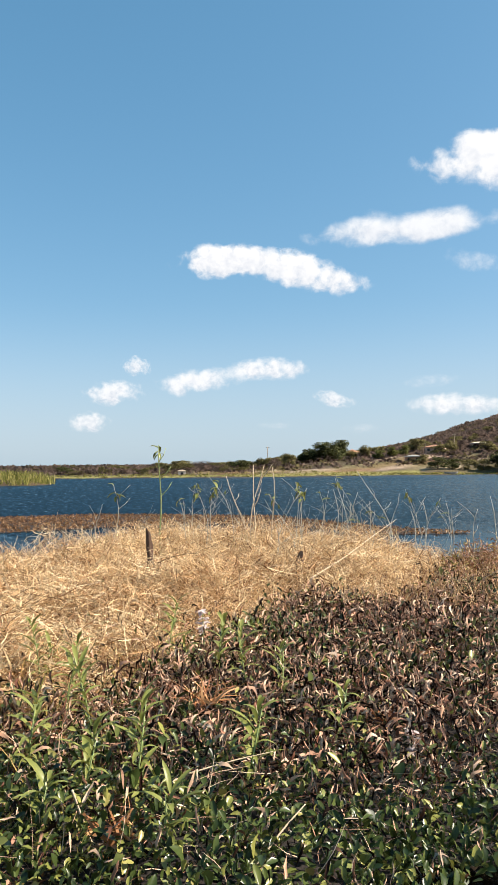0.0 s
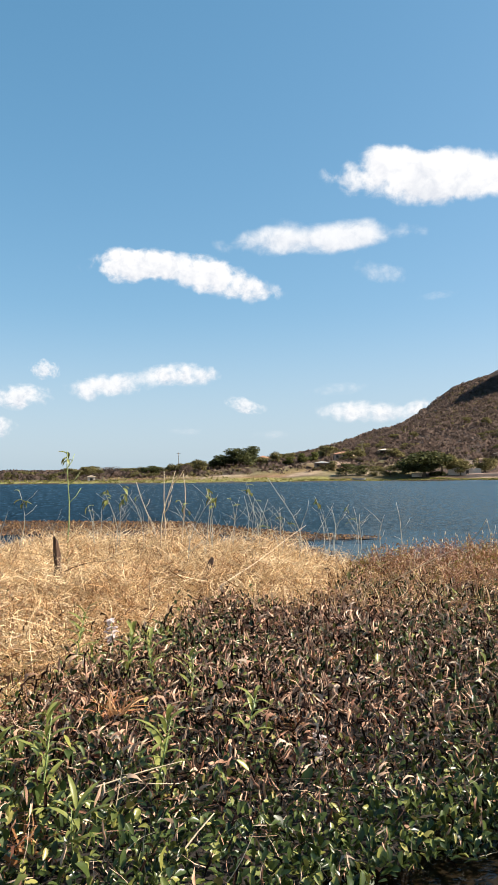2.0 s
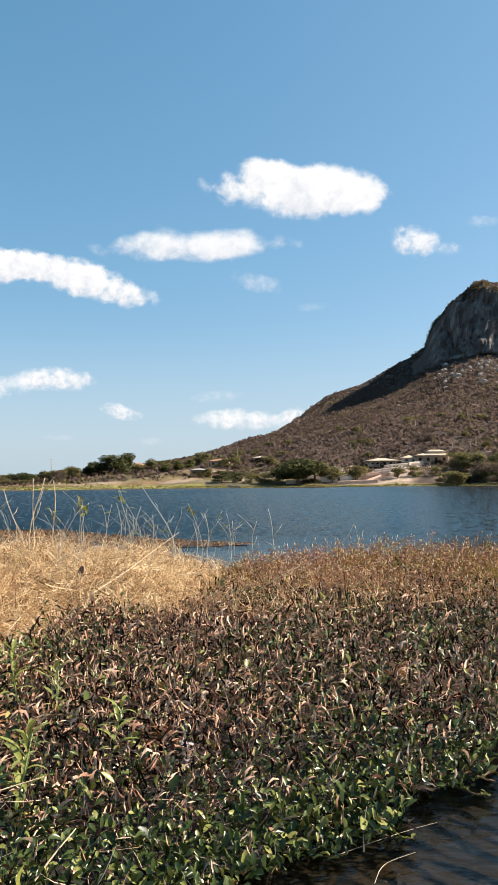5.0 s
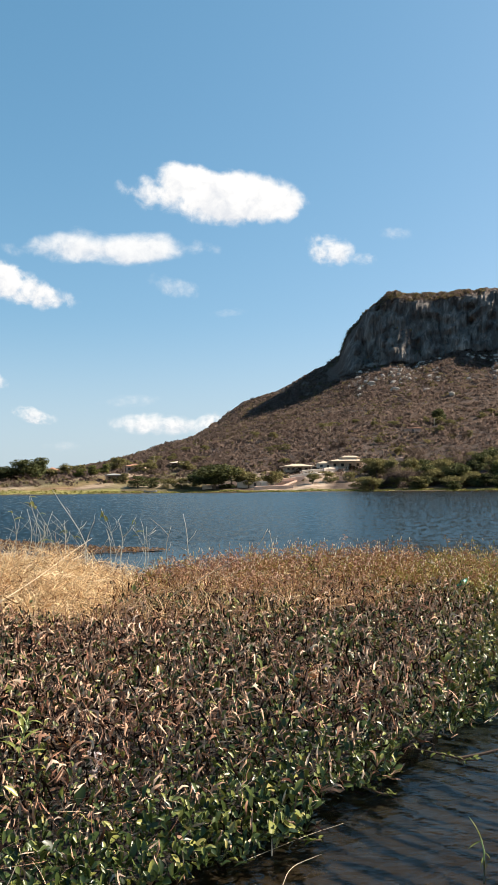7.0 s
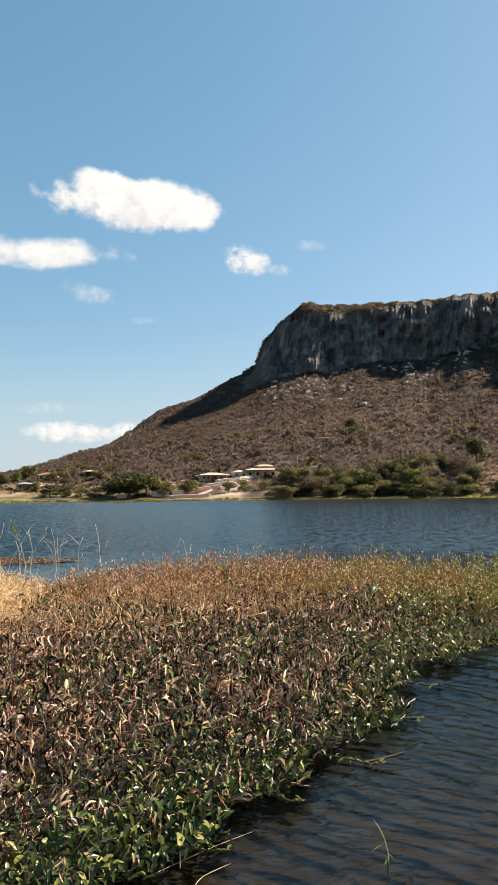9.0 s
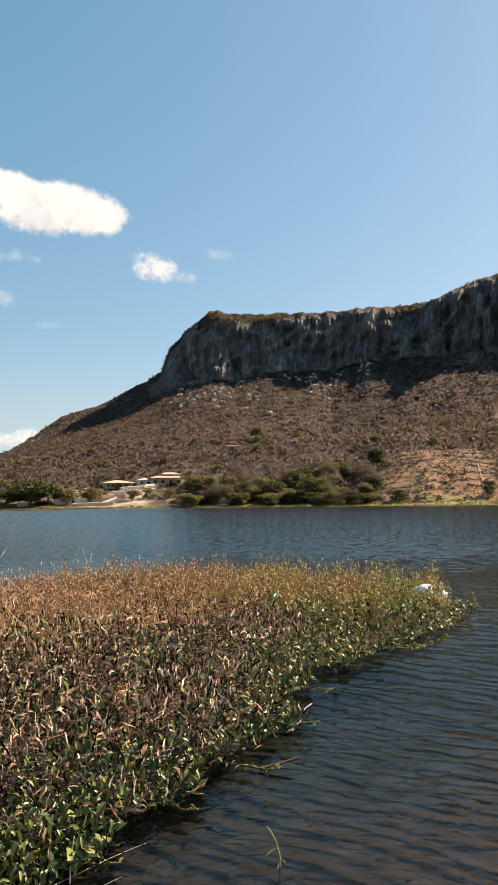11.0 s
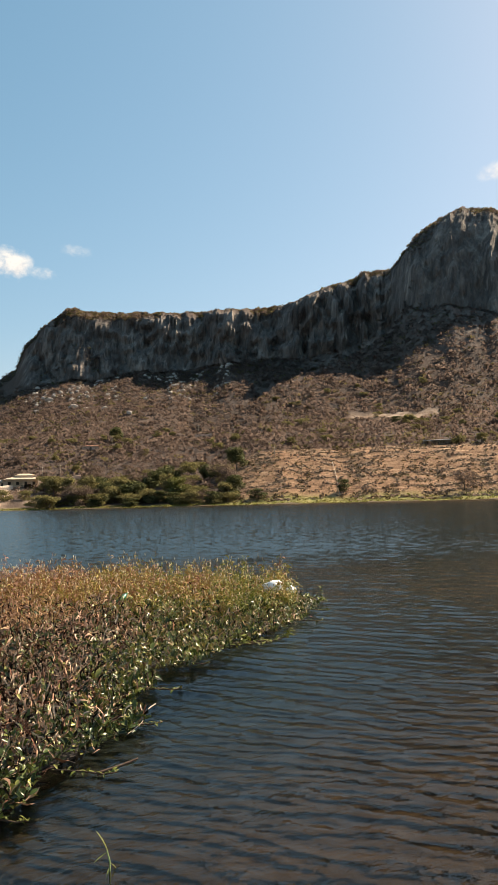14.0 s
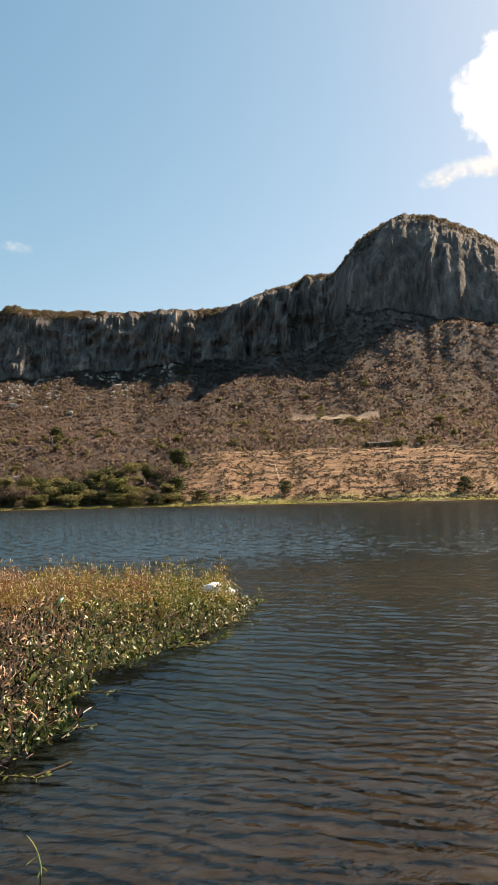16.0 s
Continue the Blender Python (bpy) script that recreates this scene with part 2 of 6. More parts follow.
def cloud_material(seed, soft, strength, size, thick):
    """A bank of cloud far beyond the land: dense in the middle, frayed at its rim."""
    n = Nodes("cloud_vapour")
    co = n.coords("Generated")
    off = n.add("Mapping")
    n.put(off.inputs["Vector"], co)
    off.inputs["Location"].default_value = (-1, -1, 0)
    off.inputs["Scale"].default_value = (2, 2, 0)
    p = off.outputs[0]
    world_co = n.coords("Object")
    shift = n.add("Mapping")
    n.put(shift.inputs["Vector"], world_co)
    shift.inputs["Location"].default_value = (seed * 900.0, seed * 370.0, seed)
    big = n.noise(3.2 / size, 2, 0.5, shift.outputs[0])
    fine = n.noise(9.0 / size, 8, 0.58, shift.outputs[0], 0.25)
    ln = n.add("VectorMath", operation="LENGTH")
    n.put(ln.inputs[0], p)
    body = n.math("SUBTRACT", 0.74, n.math("POWER", ln.outputs["Value"], 1.9))
    d = n.math("ADD", body, n.math("MULTIPLY", n.math("SUBTRACT", fine, 0.5), 0.8))
    d = n.math("ADD", d, n.math("MULTIPLY", n.math("SUBTRACT", big, 0.5), 1.3))
    rim = n.math("SUBTRACT", 1.0, n.math("POWER", ln.outputs["Value"], 8.0))
    al = n.add("MapRange", interpolation_type="SMOOTHSTEP")
    n.put(al.inputs["Value"], d)
    al.inputs["From Min"].default_value, al.inputs["From Max"].default_value = 0.0, 0.06 + 0.75 * soft
    alpha = n.math("MULTIPLY", n.math("MULTIPLY", al.outputs[0], thick), n.math("MAXIMUM", rim, 0.0))
    sp = n.add("SeparateXYZ")
    n.put(sp.inputs[0], p)
    tone = n.math("ADD", n.math("MULTIPLY", sp.outputs[1], 0.22), n.math("MULTIPLY", fine, 0.9))
    col = n.ramp(tone, [(0.15, (0.66, 0.7, 0.78)), (0.5, (0.95, 0.95, 0.96)), (0.75, (1, 1, 1))])
    em = n.add("Emission", Strength=strength)
    n.put(em.inputs["Color"], col)
    tr = n.add("BsdfTransparent")
    mx = n.add("MixShader")
    n.put(mx.inputs[0], alpha)
    n.tree.links.new(tr.outputs[0], mx.inputs[1])
    n.tree.links.new(em.outputs[0], mx.inputs[2])
    out = n.add("OutputMaterial")
    n.tree.links.new(mx.outputs[0], out.inputs[0])
    return n.mat


M_GROUND, M_MUD, M_WATER = ground_material(), mud_material(), water_material()
M_MAT = leafy("water_plant_leaf", [(0.0, (0.014, 0.028, 0.008)), (0.3, (0.075, 0.105, 0.026)), (0.5, (0.3, 0.3, 0.08)), (0.62, (0.28, 0.2, 0.08)),
                                   (0.8, (0.26, 0.15, 0.09)), (1.0, (0.42, 0.28, 0.17))], 0.32, 0.09, 0.3, "tone", 0.35)
# near-black low stops stand for the shadow sides of curled leaves
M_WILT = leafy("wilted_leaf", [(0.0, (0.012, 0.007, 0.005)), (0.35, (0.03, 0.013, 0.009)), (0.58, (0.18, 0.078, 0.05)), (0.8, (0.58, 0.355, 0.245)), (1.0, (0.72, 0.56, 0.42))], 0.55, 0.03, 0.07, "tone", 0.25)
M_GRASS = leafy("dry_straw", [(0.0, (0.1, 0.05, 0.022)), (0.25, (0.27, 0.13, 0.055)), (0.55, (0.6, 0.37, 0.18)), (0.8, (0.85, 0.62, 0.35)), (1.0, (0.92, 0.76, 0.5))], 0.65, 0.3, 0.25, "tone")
M_REED = leafy("smartweed_stem", [(0.0, (0.1, 0.13, 0.02)), (0.25, (0.33, 0.3, 0.058)), (0.5, (0.37, 0.215, 0.075)), (0.75, (0.28, 0.115, 0.06)), (1.0, (0.42, 0.24, 0.16))], 0.6, 0.18, 0.3, "tone")
M_SCRUB = scrubby("leafless_scrub", [(0.0, (0.12, 0.088, 0.073)), (0.4, (0.155, 0.114, 0.094)), (0.75, (0.195, 0.147, 0.121)), (1.0, (0.25, 0.193, 0.157))])
M_CROWN = scrubby("thorn_scrub_twigs", [(0.0, (0.138, 0.098, 0.082)), (0.4, (0.182, 0.131, 0.109)), (0.75, (0.232, 0.172, 0.143)), (1.0, (0.3, 0.228, 0.19))], 0.5)
M_BUSHCROWN = scrubby("olive_scrub_leaf", [(0.0, (0.1, 0.085, 0.042)), (0.4, (0.16, 0.135, 0.065)), (0.75, (0.22, 0.18, 0.09)), (1.0, (0.28, 0.225, 0.12))], 0.45)
M_BUSH = scrubby("olive_bush_leaf", [(0.0, (0.115, 0.106, 0.046)), (0.4, (0.205, 0.184, 0.08)), (0.75, (0.28, 0.243, 0.113)), (1.0, (0.36, 0.3, 0.155))])
M_DARKLEAF = leafy("dark_tree_leaf", [(0.0, (0.045, 0.054, 0.02)), (0.5, (0.082, 0.093, 0.034)), (1.0, (0.14, 0.15, 0.055))], 0.75, 0.25, 0.2)
M_BRIGHT = leafy("bright_tree_leaf", [(0.0, (0.06, 0.075, 0.018)), (0.5, (0.13, 0.14, 0.035)), (1.0, (0.22, 0.22, 0.07))], 0.7, 0.35, 0.3)
M_WEED = leafy("green_weed_leaf", [(0.0, (0.09, 0.115, 0.026)), (0.5, (0.22, 0.25, 0.06)), (1.0, (0.44, 0.43, 0.13))], 0.4, 0.3, 0.45)
M_TUFT = leafy("shore_grass", [(0.0, (0.12, 0.13, 0.03)), (0.5, (0.24, 0.24, 0.06)), (1.0, (0.42, 0.36, 0.14))], 0.8, 0.35, 0.15)
M_DRYTUFT = leafy("dry_slope_tuft", [(0.0, (0.07, 0.045, 0.028)), (0.5, (0.14, 0.1, 0.055)), (1.0, (0.26, 0.2, 0.11))], 0.8, 0.3, 0.15)
M_STALK = plain("pale_dry_stalk", (0.55, 0.43, 0.29), 0.7, 20, 0.3)
M_GREYTWIG = plain("grey_bare_twig", (0.4, 0.38, 0.31), 0.75, 20, 0.3)
M_GREENSTEM = plain("green_stem", (0.22, 0.28, 0.1), 0.6, 20, 0.3)
M_ROT = plain("rotted_post", (0.08, 0.045, 0.028), 0.9, 14, 0.5)
# root peat blackened so gaps between leaves read as deep shade
M_PEAT = plain("shade_black_root_peat", (0.016, 0.011, 0.008), 0.95, 9, 0.5, bump=0.6)
M_STONE = plain("pale_granite", (0.34, 0.3, 0.26), 0.9, 0.6, 0.35)
M_RUBBLE = plain("red_brown_rubble", (0.26, 0.165, 0.1), 0.95, 0.8, 0.4)
M_WHITE = plain("weathered_whitewash", (0.62, 0.51, 0.41), 0.85, 0.9, 0.14)
M_PAVING = plain("sunlit_pale_paving", (0.62, 0.5, 0.39), 0.9, 0.7, 0.18)
M_CLAYWALL = plain("pink_plaster", (0.5, 0.34, 0.26), 0.9, 0.9, 0.2)
M_TILE = plain("sunbleached_roof_tile", (0.5, 0.39, 0.28), 0.85, 1.3, 0.25)
M_REDTILE = plain("red_clay_tile", (0.4, 0.2, 0.12), 0.85, 1.3, 0.3)
M_DARKGAP = plain("dark_interior", (0.03, 0.028, 0.026), 0.6, 2, 0.3)
M_WOODPOLE = plain("weathered_pole_wood", (0.3, 0.24, 0.18), 0.85, 5, 0.3)
M_BOAT = plain("faded_boat_paint", (0.3, 0.29, 0.27), 0.6, 2, 0.3)
M_PALEFLOWER = leafy("pale_petal", [(0.0, (0.5, 0.42, 0.42)), (0.5, (0.68, 0.58, 0.58)), (1.0, (0.8, 0.74, 0.72))], 0.6, 0.35, 0.2)
M_ORANGE = leafy("orange_dead_leaf", [(0.0, (0.3, 0.11, 0.045)), (0.5, (0.5, 0.24, 0.1)), (1.0, (0.62, 0.4, 0.2))], 0.6, 0.3, 0.25)
M_YELLOW = leafy("yellowed_leaf", [(0.0, (0.55, 0.42, 0.06)), (1.0, (0.65, 0.5, 0.1))], 0.45, 0.3, 0.4)
M_BAG = plain("white_plastic_bag", (0.78, 0.78, 0.77), 0.35, 10, 0.08)
M_SEED = leafy("pale_seed_head", [(0.0, (0.42, 0.3, 0.17)), (0.5, (0.58, 0.47, 0.3)), (1.0, (0.7, 0.62, 0.46))], 0.8, 0.3, 0.1)


def bottle_glass():
    n = Nodes("green_bottle_plastic")
    b = n.add("BsdfPrincipled", Roughness=0.18)
    b.inputs["Base Color"].default_value = (0.015, 0.2, 0.11, 1)
    b.inputs["Transmission Weight"].default_value = 0.35
    b.inputs["IOR"].default_value = 1.5
    out = n.add("OutputMaterial")
    n.tree.links.new(b.outputs[0], out.inputs[0])
    return n.mat


M_BOTTLE = bottle_glass()
M_BARK = plain("grey_brown_bark", (0.12, 0.09, 0.065), 0.9, 8, 0.4)


# ---- mesh helpers ----
def mesh_of(name, verts, faces, mat, attr=None, smooth=False):
    me = bpy.data.meshes.new(name)
    me.from_pydata(np.asarray(verts).tolist() if not isinstance(verts, list) else verts, [], faces)
    me.materials.append(mat)
    if smooth:
        me.polygons.foreach_set("use_smooth", [True] * len(me.polygons))
    if attr is not None:
        a = me.attributes.new("tone", "FLOAT", "POINT")
        a.data.foreach_set("value", np.asarray(attr, dtype=np.float32))
    me.update()
    return me


def turned(yaw, pitch, roll):
    """Stack of rotation matrices: roll about x, then pitch about y, then yaw about z."""
    cy, sy, cp, sp, cr, sr = np.cos(yaw), np.sin(yaw), np.cos(pitch), np.sin(pitch), np.cos(roll), np.sin(roll)
    z, o = np.zeros_like(cy), np.ones_like(cy)
    rz = np.array([[cy, -sy, z], [sy, cy, z], [z, z, o]]).transpose(2, 0, 1)
    ry = np.array([[cp, z, sp], [z, o, z], [-sp, z, cp]]).transpose(2, 0, 1)
    rx = np.array([[o, z, z], [z, cr, -sr], [z, sr, cr]]).transpose(2, 0, 1)
    return rz @ ry @ rx


def scatter(name, shape, faces, place, turn, size, mat, tone=None, smooth=False, normals=None):
    """Many small pieces of one shape joined into one mesh. size: (n,) or (n, 3)."""
    shape = np.asarray(shape, float)
    n, k = len(place), len(shape)
    size = np.asarray(size, float)
    if size.ndim == 1:
        size = np.repeat(size[:, None], 3, 1)
    v = np.einsum("nij,nkj->nki", turn, shape[None] * size[:, None]) + place[:, None]
    f = (np.asarray(faces)[None] + (np.arange(n) * k)[:, None, None])
    me = bpy.data.meshes.new(name)
    me.vertices.add(n * k)
    me.vertices.foreach_set("co", v.astype(np.float32).ravel())
    flat = f.reshape(-1, f.shape[-1])
    me.loops.add(flat.size)
    me.loops.foreach_set("vertex_index", flat.astype(np.int32).ravel())
    me.polygons.add(len(flat))
    me.polygons.foreach_set("loop_start", (np.arange(len(flat)) * flat.shape[1]).astype(np.int32))
    if smooth:
        me.polygons.foreach_set("use_smooth", [True] * len(flat))
    me.materials.append(mat)
    if tone is not None:
        a = me.attributes.new("tone", "FLOAT", "POINT")
        a.data.foreach_set("value", np.repeat(np.asarray(tone, np.float32), k))
    me.update(calc_edges=True)
    me.validate()
    if normals is not None:
        me.normals_split_custom_set_from_vertices(np.repeat(np.asarray(normals, np.float32), k, 0))
    return me


def inside(poly, x, y):
    hit = np.zeros(len(x), bool)
    for (x0, y0), (x1, y1) in zip(poly, poly[1:] + poly[:1]):
        c = ((y0 > y) != (y1 > y)) & (x < (x1 - x0) * (y - y0) / (y1 - y0 + 1e-12) + x0)
        hit ^= c
    return hit


def to_rim(poly, x, y):
    best = np.full(len(x), 1e9)
    for (x0, y0), (x1, y1) in zip(poly, poly[1:] + poly[:1]):
        dx, dy = x1 - x0, y1 - y0
        u = np.clip(((x - x0) * dx + (y - y0) * dy) / (dx * dx + dy * dy + 1e-12), 0, 1)
        best = np.minimum(best, np.hypot(x - x0 - u * dx, y - y0 - u * dy))
    return best


def wobble(x, y, scale, seed=0.0):
    """Smooth noise in about -1..1 for arrays."""
    return (np.sin(x * scale * 1.7 + seed) * np.cos(y * scale * 1.3 - seed * 2) + np.sin((x + y) * scale * 0.9 + seed * 3)
            * np.cos((x - 1.7 * y) * scale * 0.7 + seed) + 0.6 * np.sin(x * scale * 3.3 - y * scale * 2.9 + seed * 5)) / 2.0


GRAIN = np.random.default_rng(5).uniform(-1, 1, (64, 64))


def grain(u, v, seed=0):
    """Value noise in -1..1 over two coordinates."""
    u, v = np.broadcast_arrays(np.asarray(u, float) + seed * 17.3, np.asarray(v, float) + seed * 5.7)
    i, j = np.floor(u).astype(int), np.floor(v).astype(int)
    a, b = u - i, v - j
    a, b = a * a * (3 - 2 * a), b * b * (3 - 2 * b)
    g = lambda p, q: GRAIN[p % 64, q % 64]
    return (g(i, j) * (1 - a) + g(i + 1, j) * a) * (1 - b) + (g(i, j + 1) * (1 - a) + g(i + 1, j + 1) * a) * b

# ---- the land ----
# rows: azimuth, lake's far shore, first bank's angle, mid slope's angle, cliff foot's angle, skyline's angle, skyline's distance
LAND_AZ = [-180, -120, -60, -25, -12, 0, 5, 10, 13, 15, 17.4, 19, 20.8, 23.3, 25.3, 27.8, 28.5, 29.6, 31.4, 34.7, 41.7]
LAND_AZ += [44.2, 47.2, 49.6, 52, 52.8, 54.8, 55.4, 56.8, 58.4, 59.5, 61.6, 63.5, 65, 66.3, 72, 85, 120, 180]
SKY_EL = [0.3, 0.4, 0.5, 0.35, 0.35, 0.5, 0.75, 1.7, 2.35, 2.95, 3.6, 4.75, 6.1, 6.8, 7.9, 9.2, 11.0, 12.2, 13.5, 13.2, 13.4]
SKY_EL += [13.4, 13.65, 14.6, 15.05, 15.65, 15.7, 16.2, 17.35, 18.25, 18.5, 18.3, 17.6, 16.85, 16.0, 14.5, 11, 4, 0.3]
FOOT_AZ = [-180, -60, 0, 10, 15, 20, 25, 28, 30.9, 34.6, 38.6, 41.8, 46.7, 50.8, 54.6, 55.6, 59, 62, 66, 75, 90, 130, 180]
FOOT_EL = [0.25, 0.4, 0.4, 1.3, 2.5, 4.6, 6.4, 7.6, 8.6, 8.9, 9.2, 9.6, 10.0, 10.8, 11.6, 12.3, 12.6, 12.1, 11.2, 9, 6, 2, 0.25]
FOOT_R = [1500, 1300, 800, 700, 700, 720, 740, 735, 725, 715, 700, 690, 675, 655, 640, 606, 570, 556, 568, 610, 700, 1200, 1500]
SKY_R = [1800, 1600, 1100, 880, 850, 850, 850, 835, 790, 780, 765, 750, 738, 720, 698, 690, 690, 690, 695, 720, 800, 1500, 1800]
SHORE_AZ = [-180, -150, -110, -60, -35, -20, -12, 0, 10, 20, 30, 40, 50, 60, 75, 95, 115, 140, 180]
SHORE_R = [60, 60, 60, 80, 200, 300, 262, 226, 240, 245, 243, 228, 214, 205, 190, 120, 80, 60, 60]
BANK_AZ = [-180, -6, 0, 5, 10, 20, 27, 35, 41, 45, 62, 80, 180]
BANK_EL = [0.05, 0.05, 0.15, 0.55, 0.9, 1.1, 1.15, 1.2, 1.6, 3.15, 3.1, 2.2, 0.1]
MID_AZ = [-180, 0, 5, 10, 15, 20, 25, 30, 40, 50, 60, 80, 180]
MID_EL = [0.15, 0.35, 0.8, 1.4, 2.2, 3.1, 4.0, 4.6, 5.0, 5.6, 5.8, 4, 0.2]
EYE = 1.7


def bounds(az):
    """Far shore, cliff foot and skyline distances, and how much of a cliff there is."""
    shore = np.interp(az, SHORE_AZ, SHORE_R) * (1 + 0.006 * np.sin(az * 0.9) + 0.003 * np.sin(az * 2.1 + 1))
    cliff = np.clip((az - 27) / 3, 0, 1)
    flute = 20 * grain(az * 0.3, 0 * az, 1) + 11 * grain(az * 0.75, 0 * az, 2) + 5 * grain(az * 1.9, 0 * az, 3)
    return shore, np.interp(az, FOOT_AZ, FOOT_R) + cliff * flute * 0.8, np.interp(az, FOOT_AZ, SKY_R) + cliff * flute * 0.5, cliff


def land(az, r, rough=True):
    """Height of the land or lake bed at azimuth (degrees) and distance from the first stand point."""
    az, r = np.broadcast_arrays(np.asarray(az, float), np.asarray(r, float))
    shore, foot_r, sky_r, cliff = bounds(az)
    sky_el = np.interp(az, LAND_AZ, SKY_EL) - 0.14 * cliff + 0.07 * cliff * grain(az * 2.3, 0 * az, 5) + 0.16 * np.clip(1 - np.abs(az - 28.5) / 5, 0, 1) * grain(az * 1.9, 0 * az, 31) + 0.05 * np.clip((az - 8) / 4, 0, 1) * grain(az * 5.5, 0 * az, 32)
    foot_el = np.interp(az, FOOT_AZ, FOOT_EL) + cliff * (0.18 * grain(az * 0.5, 0 * az, 6) + 0.1 * grain(az * 1.7, 0 * az, 7))
    bank_el, mid_el = np.interp(az, BANK_AZ, BANK_EL), np.interp(az, MID_AZ, MID_EL)
    h_bank = EYE + (shore + 52) * np.tan(np.radians(bank_el))
    far = shore > 30
    mid_r = np.where(far, np.maximum(410.0, shore + 120), shore + 300)
    h_mid = EYE + mid_r * np.tan(np.radians(mid_el))
    h_foot = EYE + foot_r * np.tan(np.radians(foot_el))
    h_sky = EYE + sky_r * np.tan(np.radians(sky_el))
    out = np.full(r.shape, -1.5)
    u = np.clip((r - shore) / 6, 0, 1)
    near = -0.12 - 0.2 * np.clip((np.minimum(r, shore) - 2.2) / 4, 0, 1) - 0.9 * np.clip((np.minimum(r, shore) - 6) / 12, 0, 1)
    bed = near - 0.45 * np.clip((50 - az) / 14, 0, 1) * np.clip((np.minimum(r, shore) - 2.3) / 1.3, 0, 1)
    bed = np.where(far & (shore - r < 12), np.maximum(bed, -1.0 + np.clip(1 - (shore - r) / 12, 0, 1) * 0.98), bed)
    step = 0.8 - 0.97 * r * np.cos(np.radians(az)) - 0.05 * r * np.sin(np.radians(az))
    bed = np.maximum(bed, np.where(r < 60, np.clip(0.02 + 0.1 * step, -2.0, 0.6), -2.0))
    bank = np.where(u < 1, -0.02 + 0.5 * u, 0.48 + (h_bank - 0.48) * np.clip((r - shore - 6) / 46, 0, 1) ** 1.1)
    s1 = np.clip((r - shore - 52) / np.maximum(mid_r - shore - 52, 1), 0, 1)
    s2 = np.clip((r - mid_r) / np.maximum(foot_r - mid_r, 1), 0, 1)
    s3 = np.clip((r - foot_r) / np.maximum(sky_r - foot_r, 1), 0, 1)
    steep = np.where(s3 < 0.45, s3 / 0.45 * 0.82, 0.82 + 0.18 * (1 - (1 - (s3 - 0.45) / 0.55) ** 2))
    dome = np.clip((az - 54.6) / 2.0, 0, 1)
    steep = steep * (1 - dome) + (1 - (1 - s3) ** 3.2) * dome
    rise = cliff * steep + (1 - cliff) * s3
    s4 = np.clip((r - sky_r - 12) / 900, 0, 1)
    out = np.where(r < shore, bed, bank)
    out = np.where(s1 > 0, h_bank + (h_mid - h_bank) * s1, out)
    out = np.where(s2 > 0, h_mid + (h_foot - h_mid) * s2 ** 1.5, out)
    out = np.where(s3 > 0, h_foot + (h_sky - h_foot) * rise, out)
    out = np.where(s4 > 0, h_sky * (1 - 0.9 * s4 ** 0.8) + 2 * s4, out)
    edge = np.interp(r, [400, 430, 500, 570, 610], [41, 42.5, 46.5, 53, 57])
    side = np.clip((az - edge) / 2.6 + 0.5, 0, 1)
    side = side * side * (3 - 2 * side)
    spur = 52 * (side - 0.6) * np.clip((r - 405) / 70, 0, 1) * np.clip((foot_r + 5 - r) / 25, 0, 1)
    spur = spur * np.where(az < edge, np.clip(1 - (edge - az) / 12, 0, 1), np.clip(1 - (az - edge) / 22, 0, 1))
    out = out + spur
    isle = np.exp(-((az + 20.5) / 7.2) ** 8) * np.exp(-((r - 134) / 17) ** 4)
    out = np.where(r < shore - 5, np.maximum(out, -1.4 + 2.3 * isle), out)
    if rough:
        x, y = r * np.sin(np.radians(az)), r * np.cos(np.radians(az))
        amp = np.clip((r - shore - 20) / 150, 0, 1) * np.clip(out / 12, 0, 1)
        bumps = 1.6 * wobble(x, y, 0.03, 1) + 0.8 * wobble(x, y, 0.11, 2) + 0.4 * wobble(x, y, 0.31, 4)
        out = out + amp * bumps * (1 - 0.7 * (s3 > 0.9))
    return out


def spot(az, r, lift=0.0):
    return Vector((r * math.sin(radians(az)), r * math.cos(radians(az)), float(land(az, r)) + lift))


